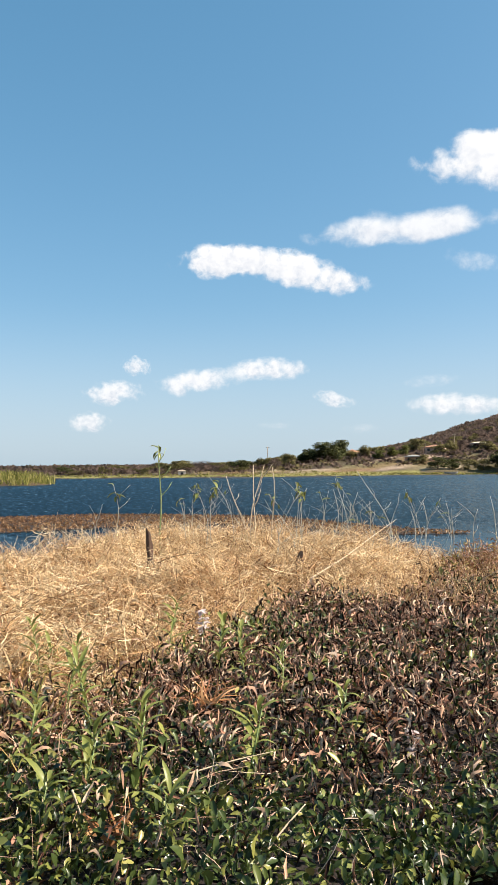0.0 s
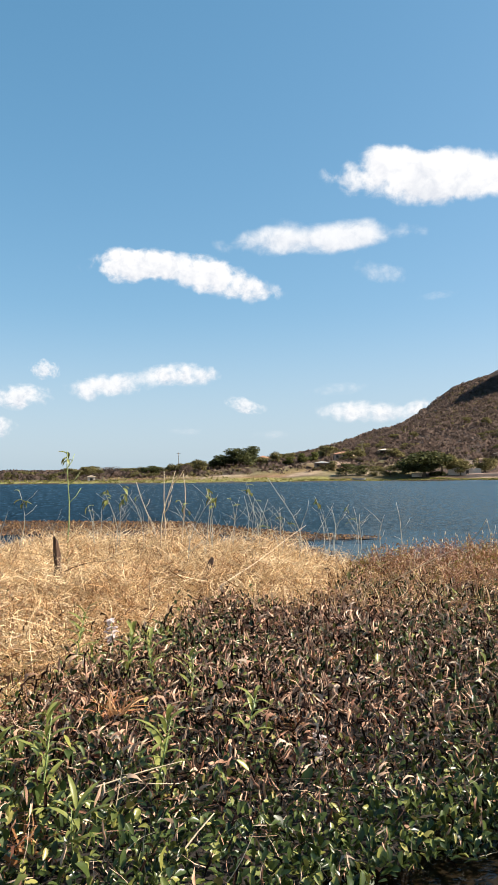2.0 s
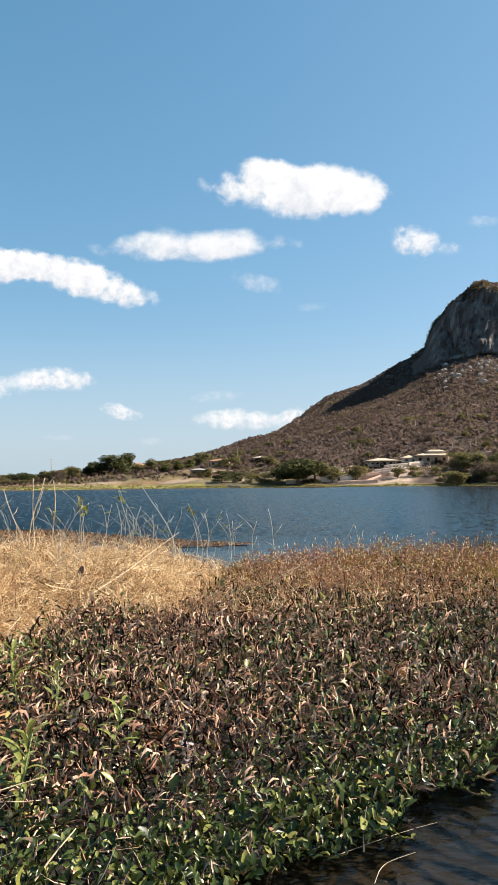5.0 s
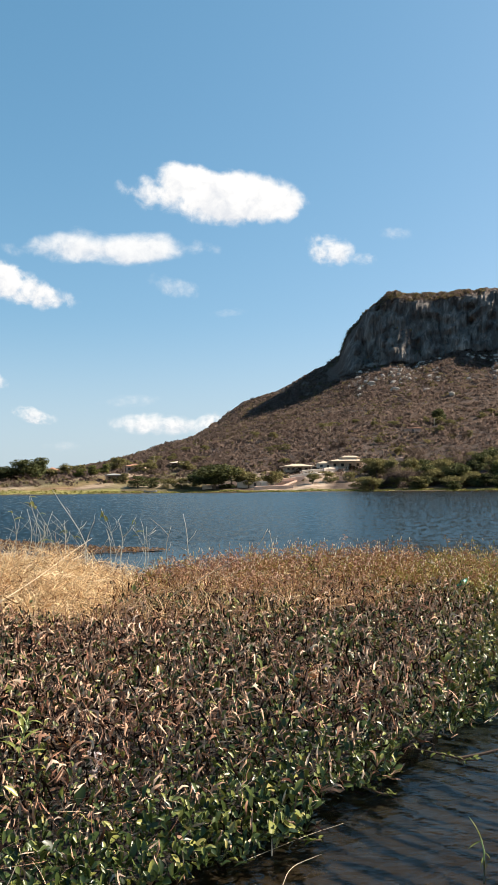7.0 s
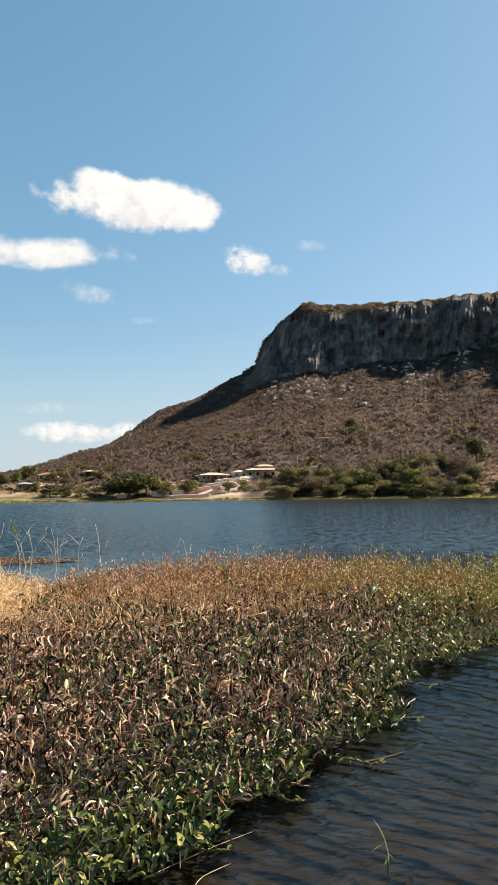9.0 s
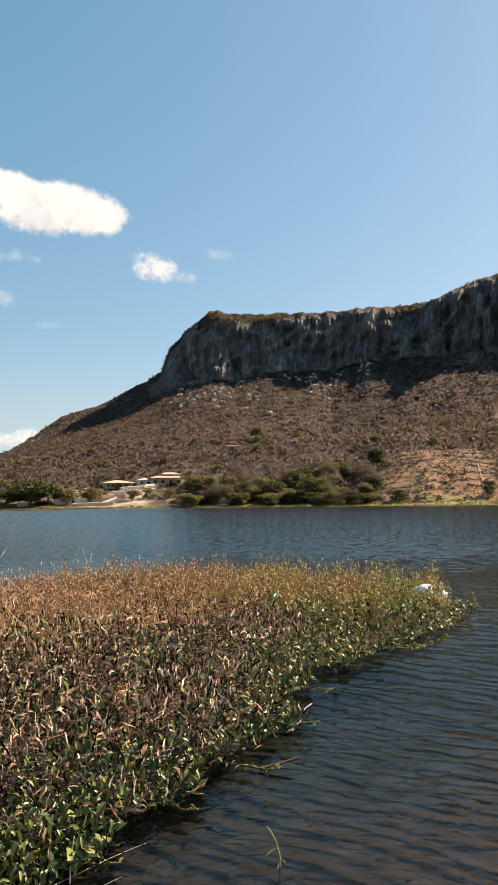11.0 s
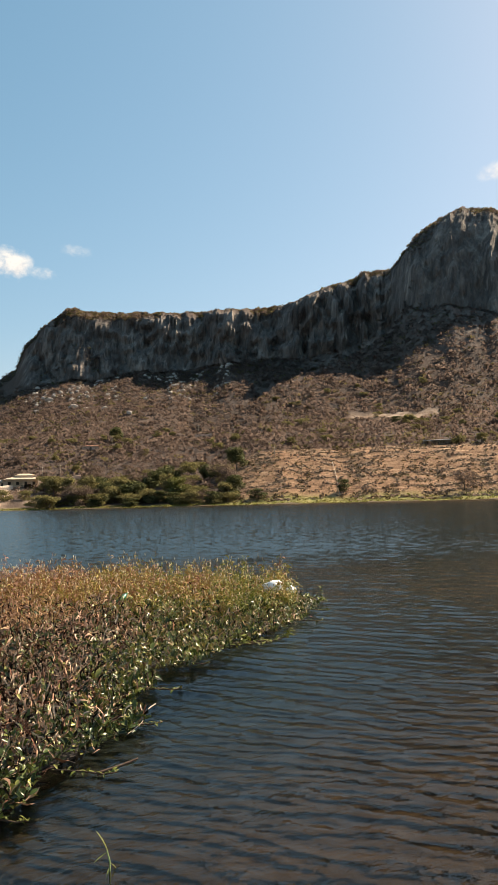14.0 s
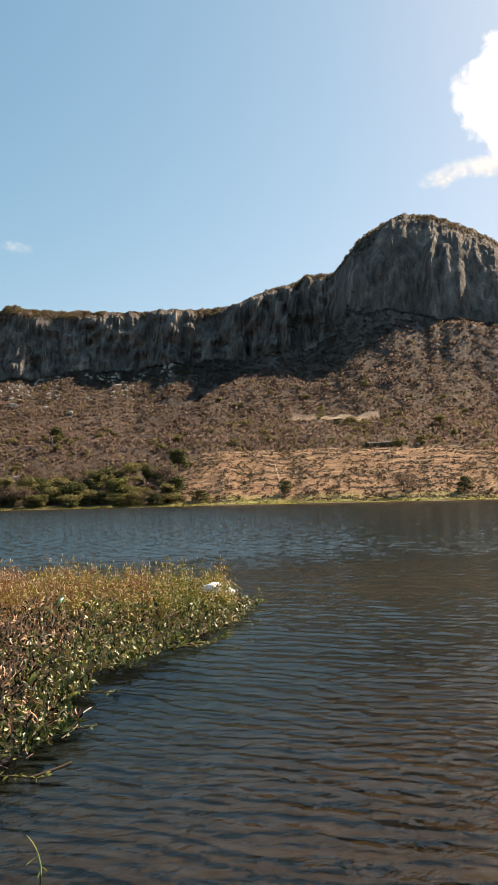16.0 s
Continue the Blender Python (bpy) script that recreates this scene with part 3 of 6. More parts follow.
def build_ground():
    az = np.concatenate([np.arange(-180, -24, 4.0), np.arange(-24, 26, 0.2), np.arange(26, 70, 0.12), np.arange(70, 180, 4.0)])
    low = np.concatenate([[0.002, 0.3, 0.6], np.geomspace(1.0, 18, 46), np.geomspace(22, 185, 22), np.arange(188, 320, 3.0), np.arange(320, 540, 6.0)])
    shore_, foot, top, cliff = bounds(az)
    up = np.linspace(0, 1, 24)
    face = np.linspace(0, 1, 64) ** 1.25
    beyond = np.geomspace(1, 4700, 40)
    rows = [np.broadcast_to(low, (len(az), len(low)))]
    rows.append(545 + (foot - 8 - 545)[:, None] * up)
    rows.append((foot - 6)[:, None] + (top - foot + 6)[:, None] * face)
    rows.append(top[:, None] + 2 + beyond * (4700 - top[:, None]) / 4700)
    Rr = np.concatenate(rows, 1)
    A = np.broadcast_to(az[:, None], Rr.shape)
    Z = land(A, Rr)
    # rock relief: the faces step in and out in buttresses, cracks and ledges
    on = np.clip((Rr - foot[:, None] + 2) / 6, 0, 1) * np.clip((top[:, None] - Rr) / np.where(A > 55, 75, 42), 0, 1) * cliff[:, None]
    push = 10 * grain(A * 0.5, Z * 0.012, 20) - 15 * np.abs(grain(A * 0.8 + 0.02 * Z, Z * 0.02, 21)) - 7 * np.abs(grain(A * 1.7 - 0.03 * Z, Z * 0.05, 22)) - 3 * np.abs(grain(A * 4.2, Z * 0.09, 23)) + 2.2 * grain(A * 10, Z * 0.2, 24) + 5 * grain(A * 1.6, Z * 0.16, 25) + 8
    push = push * (1 - 0.62 * np.clip((A - 54) / 2, 0, 1))
    R2 = Rr + on * push
    Z = Z + on * (1.2 * grain(A * 4.5, Rr * 0.12, 26) + 0.8 * grain(A * 11, Rr * 0.3, 27))
    X, Y = R2 * np.sin(np.radians(A)), R2 * np.cos(np.radians(A))
    na, nr = A.shape
    v = np.stack([X, Y, Z], -1).reshape(-1, 3)
    i, j = np.meshgrid(np.arange(na), np.arange(nr - 1), indexing="ij")
    i2 = (i + 1) % na
    f = np.stack([i * nr + j, i2 * nr + j, i2 * nr + j + 1, i * nr + j + 1], -1).reshape(-1, 4)
    me = bpy.data.meshes.new("ground")
    me.from_pydata(v.tolist(), [], f.tolist())
    dz = np.abs(np.gradient(Z, axis=1) / np.maximum(np.gradient(Rr, axis=1), 0.2))
    shore = np.interp(A, SHORE_AZ, SHORE_R)
    rock = np.clip((dz - 0.55) / 0.5, 0, 1) * (Rr > 500)
    rock = np.maximum(rock, np.clip(wobble(X, Y, 0.02, 6) - 0.45, 0, 1) * 1.6 * (Rr > 480))
    red = np.clip((A - 43.5 + (Rr - shore) * 0.02) / 1.2, 0, 1) * np.clip((Rr - shore - 3) / 5, 0, 1) * np.clip((shore + 66 - Rr) / 6, 0, 1)
    red = np.maximum(red, 0.75 * np.clip(1 - np.abs(Rr - 402 - 4 * np.sin(A * 3)) / 7, 0, 1) * np.clip(1 - np.abs(A - 54.5) / 3.6, 0, 1) ** 0.3)
    red = np.maximum(red, 0.75 * np.clip((wobble(X, Y, 0.05, 9) + 0.1) * 2, 0, 1) * (Rr > shore + 9) * (Rr < shore + 62) * (A < 14) * (A > -4))
    grass = np.clip((Rr - shore + 1) / 2, 0, 1) * np.clip((shore + 9 + 8 * (A < 12) + 5 * np.clip((A - 40) / 4, 0, 1) - Rr) / 6, 0, 1) * (shore > 100)
    grass = np.maximum(grass, 0.35 * np.clip((wobble(X, Y, 0.07, 3) + 0.35) * 1.6, 0, 1) * (Rr > shore + 4) * (Rr < shore + 60) * (A < 22) * (A > -14))
    up = Rr - shore
    bare = np.clip((A - 21.2) / 0.8, 0, 1) * np.clip((29.0 - A) / 0.8, 0, 1) * np.clip((up - 5) / 3, 0, 1) * np.clip((56 - up) / 5, 0, 1) * np.clip(0.55 + 1.2 * wobble(X, Y, 0.12, 5), 0, 1)
    bare = np.maximum(bare, np.clip((A - 28.3) / 0.6, 0, 1) * np.clip((32.4 - A) / 0.6, 0, 1) * np.clip((up - 38) / 4, 0, 1) * np.clip((66 - up) / 5, 0, 1))
    bare = np.maximum(bare, 0.8 * np.clip(1 - np.abs(Rr - 384 - 3 * np.sin(A * 2)) / 4, 0, 1) * np.clip((A - 36) / 2, 0, 1) * np.clip((46 - A) / 2, 0, 1) * np.clip(0.5 + 1.5 * wobble(X, Y, 0.06, 2), 0, 1))
    bare = np.maximum(bare, np.clip((A + 1) / 2, 0, 1) * np.clip((19 - A) / 2, 0, 1) * np.clip((up - 12) / 6, 0, 1) * np.clip((70 - up) / 8, 0, 1) * np.clip(wobble(X, Y, 0.09, 11) * 1.5, 0, 0.8))
    bare = np.maximum(bare, np.clip(1 - np.abs(Rr - 408 - 4 * np.sin(A * 3)) / 9, 0, 1) ** 0.5 * np.clip(1 - np.abs(A - 54.6) / 3.2, 0, 1) ** 0.3 * np.clip(0.7 + wobble(X, Y, 0.1, 4), 0, 1))
    col = np.stack([rock, red, grass, bare], -1).reshape(-1, 4)
    a = me.attributes.new("zone", "FLOAT_COLOR", "POINT")
    a.data.foreach_set("color", col.astype(np.float32).ravel())
    me.materials.append(M_GROUND)
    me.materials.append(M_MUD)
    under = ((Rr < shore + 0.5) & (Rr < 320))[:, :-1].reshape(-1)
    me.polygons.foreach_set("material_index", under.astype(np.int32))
    me.polygons.foreach_set("use_smooth", (on[:, :-1].reshape(-1) < 0.3).tolist())
    me.update()
    return tagged(new("ground", me), "dry scrub hillside, granite cliffs and lake bed of brown mud painted blue-green where deep", "ground", kind="structure")


def build_water():
    az = np.concatenate([np.arange(-180, -24, 6.0), np.arange(-24, 70, 0.25), np.arange(70, 180, 6.0)])
    r = np.concatenate([[0.3, 0.8], np.geomspace(1.4, 30, 760), np.geomspace(31, 420, 46)])
    A, Rr = np.meshgrid(az, r, indexing="ij")
    X, Y = Rr * np.sin(np.radians(A)), Rr * np.cos(np.radians(A))
    Z = np.zeros_like(X)
    for k, (length, turn_, amp) in enumerate([(0.26, 13, 0.0035), (0.2, 6, 0.0027), (0.32, 24, 0.0039), (0.17, 18, 0.0021), (0.145, -4, 0.0016), (0.23, 36, 0.0026), (0.48, 9, 0.0032), (0.125, 28, 0.0012), (0.85, 16, 0.004), (0.19, -22, 0.0017)]):
        d = X * math.cos(radians(turn_)) + Y * math.sin(radians(turn_))
        c = -X * math.sin(radians(turn_)) + Y * math.cos(radians(turn_))
        ph = 2 * math.pi * d / length + 2.2 * np.sin(c * 0.8 + k) + 1.5 * np.sin(c * 1.9 + d * 0.6 + 2 * k) + 0.9 * np.sin(c * 4.1 - d * 1.1 + 3 * k)
        group = np.clip(0.55 + 0.6 * np.sin(c * 1.1 + d * 0.8 + k * 2) + 0.35 * np.sin(c * 2.7 - d * 1.9 + k), 0.05, 1)
        near = np.clip(1 - (Rr - 40 * length) / (70 * length), 0, 1) * np.clip((Rr - 2.0) / 5.5, 0.12, 1)
        Z += 1.35 * amp * near * group * (2 * np.exp(1.6 * (np.sin(ph) - 1)) - 0.7)
    na, nr = A.shape
    v = np.stack([X, Y, Z], -1).reshape(-1, 3)
    i, j = np.meshgrid(np.arange(na), np.arange(nr - 1), indexing="ij")
    i2 = (i + 1) % na
    f = np.stack([i * nr + j, i2 * nr + j, i2 * nr + j + 1, i * nr + j + 1], -1).reshape(-1, 4)
    me = bpy.data.meshes.new("water")
    me.from_pydata(v.tolist(), [], f.tolist())
    me.polygons.foreach_set("use_smooth", [True] * len(f))
    me.materials.append(M_WATER)
    me.update()
    return tagged(new("water", me), "dark rippled lake water with wind waves", "water", kind="structure")


build_ground()
build_water()


# ---- shape writing ----
class Shape:
    """Collects corners and faces of one mesh."""

    def __init__(self):
        self.v, self.f = [], []

    def box(self, at, size, turn=0.0):
        c, sn = math.cos(radians(turn)), math.sin(radians(turn))
        k = len(self.v)
        for dz in (-0.5, 0.5):
            for dx, dy in ((-0.5, -0.5), (0.5, -0.5), (0.5, 0.5), (-0.5, 0.5)):
                x, y = dx * size[0], dy * size[1]
                self.v.append((at[0] + c * x - sn * y, at[1] + sn * x + c * y, at[2] + dz * size[2]))
        self.f += [tuple(k + i for i in q) for q in ((3, 2, 1, 0), (4, 5, 6, 7), (0, 1, 5, 4), (1, 2, 6, 5), (2, 3, 7, 6), (3, 0, 4, 7))]
        return self

    def solid(self, verts, faces):
        k = len(self.v)
        self.v += [tuple(p) for p in verts]
        self.f += [tuple(k + i for i in q) for q in faces]
        return self

    def tube(self, points, radii, sides=6):
        pts = [Vector(p) for p in points]
        k = len(self.v)
        for i, p in enumerate(pts):
            d = (pts[min(i + 1, len(pts) - 1)] - pts[max(i - 1, 0)]).normalized()
            a = d.cross(Vector((0.31, 0.95, 0.05))).normalized()
            b = d.cross(a)
            for j in range(sides):
                w = 2 * math.pi * j / sides
                self.v.append(tuple(p + radii[i] * (math.cos(w) * a + math.sin(w) * b)))
        for i in range(len(pts) - 1):
            for j in range(sides):
                self.f.append((k + i * sides + j, k + i * sides + (j + 1) % sides, k + (i + 1) * sides + (j + 1) % sides, k + (i + 1) * sides + j))
        self.f.append(tuple(k + j for j in range(sides))[::-1])
        self.f.append(tuple(k + (len(pts) - 1) * sides + j for j in range(sides)))
        return self

    def lathe(self, profile, sides=12, at=(0, 0, 0)):
        k = len(self.v)
        for r, z in profile:
            for j in range(sides):
                w = 2 * math.pi * j / sides
                self.v.append((at[0] + r * math.cos(w), at[1] + r * math.sin(w), at[2] + z))
        for i in range(len(profile) - 1):
            for j in range(sides):
                self.f.append((k + i * sides + j, k + i * sides + (j + 1) % sides, k + (i + 1) * sides + (j + 1) % sides, k + (i + 1) * sides + j))
        return self

    def mesh(self, name, mat, smooth=False):
        return mesh_of(name, self.v, self.f, mat, None, smooth)


def part(name, mesh, parent, label="", at=None):
    ob = new(name, mesh)
    ob.parent = parent
    if at is not None:
        ob.matrix_basis = at
    if label:
        ob["label"] = label
    return ob


def thing(name, label, category, group="", at=None):
    ob = new(name)
    ob.empty_display_size = 0.1
    if at is not None:
        ob.matrix_basis = at
    return tagged(ob, label, category, group)


def scaled(m, x, y=None, z=None):
    y = x if y is None else y
    z = x if z is None else z
    return m @ Matrix.Diagonal((x, y, z, 1))


# ---- floating plants ----
MAT_RIM = [(0.87, 3.3), (1.2, 3.32), (1.8, 3.9), (2.45, 4.15), (3.3, 4.42), (4.0, 5.15), (4.95, 6.02), (6.4, 6.85), (7.5, 6.85), (9.1, 7.85), (10.0, 8.75),
           (9.9, 9.8), (8.8, 11.5), (7.4, 13.0), (5.8, 13.6), (4.2, 13.1), (3.0, 12.6), (2.2, 14.4), (0, 15.0), (-1.9, 14.8), (-2.6, 12.6), (-3.5, 11.3), (-6.5, 10.4),
           (-6.5, 2.0), (-1.5, 1.9), (0.4, 2.5)]
STRAW_RIM = [(-6.5, 4.6), (-2.6, 4.5), (-0.95, 5.1), (-0.25, 6.9), (0.5, 9.0), (1.6, 8.9), (2.5, 10.2), (2.9, 12.3), (2.2, 14.4), (0, 15.0), (-1.9, 14.8), (-2.6, 12.6), (-3.5, 11.3), (-6.5, 10.4)]
REED_RIM = [(2.4, 9.9), (3.6, 9.2), (5.6, 8.9), (7.0, 7.6), (8.6, 7.7), (9.8, 8.8), (9.7, 9.7), (8.7, 11.4), (7.4, 12.9), (5.8, 13.5), (4.2, 13.0), (3.0, 12.5)]
BAND_RIM = [(-13, 20), (-7.5, 22.5), (-4.5, 24.5), (0, 26), (3.5, 20.5), (5.8, 20.6), (5.9, 21.4), (4, 23.5), (1, 30), (-6, 32.8), (-10, 31), (-16, 29)]


def ragged(poly, step, amount, seed):
    g = np.random.default_rng(seed)
    out = []
    for (x0, y0), (x1, y1) in zip(poly, poly[1:] + poly[:1]):
        k = max(1, int(math.hypot(x1 - x0, y1 - y0) / step))
        for i in range(k):
            u = i / k
            out.append((x0 + (x1 - x0) * u + g.normal(0, amount), y0 + (y1 - y0) * u + g.normal(0, amount)))
    return out


def raft(name, poly, top, label, seed, inset=0.28):
    """The matted roots on which the plants stand: a thin ragged sheet just above the water."""
    pts = []
    ring = ragged(poly, 0.25, 0.03, seed)
    area = sum(a[0] * b[1] - b[0] * a[1] for a, b in zip(ring, ring[1:] + ring[:1]))
    for k, (x, y) in enumerate(ring):
        (xa, ya), (xb, yb) = ring[k - 2], ring[(k + 2) % len(ring)]
        dx, dy = xb - xa, yb - ya
        q = math.copysign(inset, area) / max(math.hypot(dx, dy), 1e-6)
        pts.append((x - dy * q, y + dx * q))
    bm = bmesh.new()
    face = bm.faces.new([bm.verts.new((x, y, top)) for x, y in pts])
    if face.normal.z < 0:
        face.normal_flip()
    ext = bmesh.ops.extrude_face_region(bm, geom=[face])
    for v in ext["geom"]:
        if isinstance(v, bmesh.types.BMVert):
            v.co.z = -0.12
    bmesh.ops.triangulate(bm, faces=[f for f in bm.faces if len(f.verts) > 4])
    bmesh.ops.recalc_face_normals(bm, faces=bm.faces)
    me = bpy.data.meshes.new(name)
    bm.to_mesh(me)
    bm.free()
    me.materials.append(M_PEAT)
    return tagged(new(name, me), label, "ground", kind="structure")


raft("floating_root_ground", MAT_RIM, 0.012, "matted roots and peat under floating plants, blackened as shaded gaps", 2)
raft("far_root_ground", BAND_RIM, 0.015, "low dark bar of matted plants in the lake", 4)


def scatter_points(poly, density, seed):
    g = np.random.default_rng(seed)
    xs, ys = [p[0] for p in poly], [p[1] for p in poly]
    n = int((max(xs) - min(xs)) * (max(ys) - min(ys)) * density)
    x, y = g.uniform(min(xs), max(xs), n), g.uniform(min(ys), max(ys), n)
    k = inside(poly, x, y)
    return x[k], y[k], g


# an oval blade in two halves folded along the midrib, and a wilted one that curls over
OVAL = [(0, 0, 0), (0.22, 0.14, 0.05), (0.22, 0, 0.0), (0.22, -0.14, 0.05), (0.6, 0.22, 0.1), (0.6, 0, 0.01), (0.6, -0.22, 0.1), (0.88, 0.13, 0.03), (0.88, -0.13, 0.03), (1.0, 0, -0.04)]
OVAL_F = [(0, 2, 1), (0, 3, 2), (1, 2, 5), (1, 5, 4), (2, 3, 6), (2, 6, 5), (4, 5, 7), (5, 6, 8), (5, 9, 7), (5, 8, 9)]
CURL = [(0, 0, 0), (0.3, 0.06, 0.22), (0.3, -0.05, 0.15), (0.62, 0.09, 0.34), (0.62, -0.05, 0.2), (0.9, 0.06, 0.16), (0.9, -0.04, 0.05), (1.06, 0.0, -0.16)]
CURL_F = [(0, 2, 1), (1, 2, 4), (1, 4, 3), (3, 4, 6), (3, 6, 5), (5, 6, 7)]


# a dry blade rolled into a twisted gutter
ROLL = [(0, 0.01, 0), (0, -0.01, 0), (0.28, 0.09, 0.1), (0.28, 0, 0.0), (0.28, -0.09, 0.07), (0.62, 0.1, 0.02), (0.62, 0.02, -0.06), (0.62, -0.07, 0.06), (0.86, 0.06, 0.1), (0.86, -0.05, 0.06), (1.05, 0.02, 0.14)]
ROLL_F = [(0, 3, 2), (0, 1, 3), (1, 4, 3), (2, 3, 5), (3, 6, 5), (3, 4, 6), (4, 7, 6), (5, 6, 8), (6, 9, 8), (6, 7, 9), (8, 9, 10)]


def grown(poly, by):
    """The outline pushed out by some metres."""
    area = sum(a[0] * b[1] - b[0] * a[1] for a, b in zip(poly, poly[1:] + poly[:1]))
    out = []
    for k, (x, y) in enumerate(poly):
        (xa, ya), (xb, yb) = poly[k - 1], poly[(k + 1) % len(poly)]
        q = math.copysign(by, area) / max(math.hypot(xb - xa, yb - ya), 1e-6)
        out.append((x + (yb - ya) * q, y - (xb - xa) * q))
    return out


def mat_top(x, y, rim):
    return 0.07 + 0.26 * np.clip(rim / 1.1, 0, 1) + (0.07 * wobble(x, y, 1.4, 3) + 0.06 * wobble(x, y, 4.0, 6) + 0.04 * wobble(x, y, 9.0, 2)) * np.clip(0.3 + rim, 0, 1)


def mat_tone(x, y, rim, r, az):
    """0: fresh green, 1: wilted."""
    t = 0.7 + 0.28 * wobble(x, y, 1.0, 5) + 0.16 * wobble(x, y, 2.7, 8)
    t -= 0.7 * np.clip(1 - rim / 0.8, 0, 1) * (x > 0.5)
    t -= 0.6 * np.clip(1 - (r - 3.0) / 1.5, 0, 1)
    t -= 0.62 * np.clip((r - 6.0) / 2.5, 0, 1) * np.clip((az - 30) / 10, 0, 1)
    return t


MAT_EDGE = ragged(grown(MAT_RIM, 0.13), 0.4, 0.11, 9)


def build_mat(fresh):
    x, y, g = scatter_points(MAT_EDGE, 2400, 3 if fresh else 4)
    r = np.hypot(x, y)
    keep = ~inside(STRAW_RIM, x, y) | (g.random(len(x)) < 0.05)
    keep &= (g.random(len(x)) < np.clip(4.3 / r, 0.4, 0.74)) & (r > 2.2) & (x > -3.2)
    x, y, r = x[keep], y[keep], r[keep]
    rim = to_rim(MAT_RIM, x, y)
    az = np.degrees(np.arctan2(x, y))
    wilt = mat_tone(x, y, rim, r, az)
    p = np.clip(0.1 + 0.85 * wilt, 0.08, 0.9)
    keep = (g.random(len(x)) < p) ^ fresh
    x, y, r, rim, az, wilt = (a[keep] for a in (x, y, r, rim, az, wilt))
    n = len(x)
    z = 0.03 + mat_top(x, y, rim) * (0.12 + 0.88 * g.random(n) ** 0.6)
    if fresh:
        size = np.where(g.random(n) < 0.05, g.uniform(0.06, 0.085, n), g.uniform(0.03, 0.056, n)) * np.clip(1.05 + 0.02 * r, 1, 1.25)
        turn = turned(g.uniform(0, 2 * np.pi, n), -g.uniform(0.0, 1.4, n), g.uniform(-0.9, 0.9, n))
        s3 = np.stack([size, size * g.uniform(0.8, 1.3, n), size * g.uniform(0.5, 2.2, n)], 1)
        tone = np.clip(np.where(g.random(n) < 0.42, 0.1, 0.34) + g.normal(0, 0.06, n), 0, 1)
        tip = np.clip((r - 6) / 2.5, 0, 1) * np.clip((az - 29) / 8, 0, 1)
        tone = np.where(g.random(n) < tip, np.where(g.random(n) < 0.4, g.uniform(0.05, 0.25, n), g.uniform(0.42, 0.62, n)), tone)
        me = scatter("fresh_leaves", OVAL, OVAL_F, np.stack([x, y, z], 1), turn, s3, M_MAT, tone)
        return tagged(new("floating_plants", me), "dense glossy dark green oval leaves of floating plants", "water plants", kind="stuff")
    size = g.uniform(0.05, 0.105, n) * np.clip(0.9 + 0.03 * r, 1, 1.25)
    turn = turned(g.uniform(0, 2 * np.pi, n), -g.uniform(-0.3, 1.45, n), g.uniform(-1.1, 1.1, n))
    s3 = np.stack([size, size * g.uniform(0.4, 0.9, n), size * g.uniform(0.3, 1.5, n)], 1)
    # about a third of leaves drawn near-black as shaded sides, the rest as lit
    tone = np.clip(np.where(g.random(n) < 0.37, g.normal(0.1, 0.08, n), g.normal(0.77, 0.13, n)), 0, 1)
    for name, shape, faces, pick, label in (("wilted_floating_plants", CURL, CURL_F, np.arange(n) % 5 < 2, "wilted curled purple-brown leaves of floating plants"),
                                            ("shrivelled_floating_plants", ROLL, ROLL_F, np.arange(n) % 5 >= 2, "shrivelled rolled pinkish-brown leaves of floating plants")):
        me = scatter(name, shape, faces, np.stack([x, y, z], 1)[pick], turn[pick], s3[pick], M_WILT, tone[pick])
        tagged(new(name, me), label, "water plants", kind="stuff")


build_mat(True)
build_mat(False)


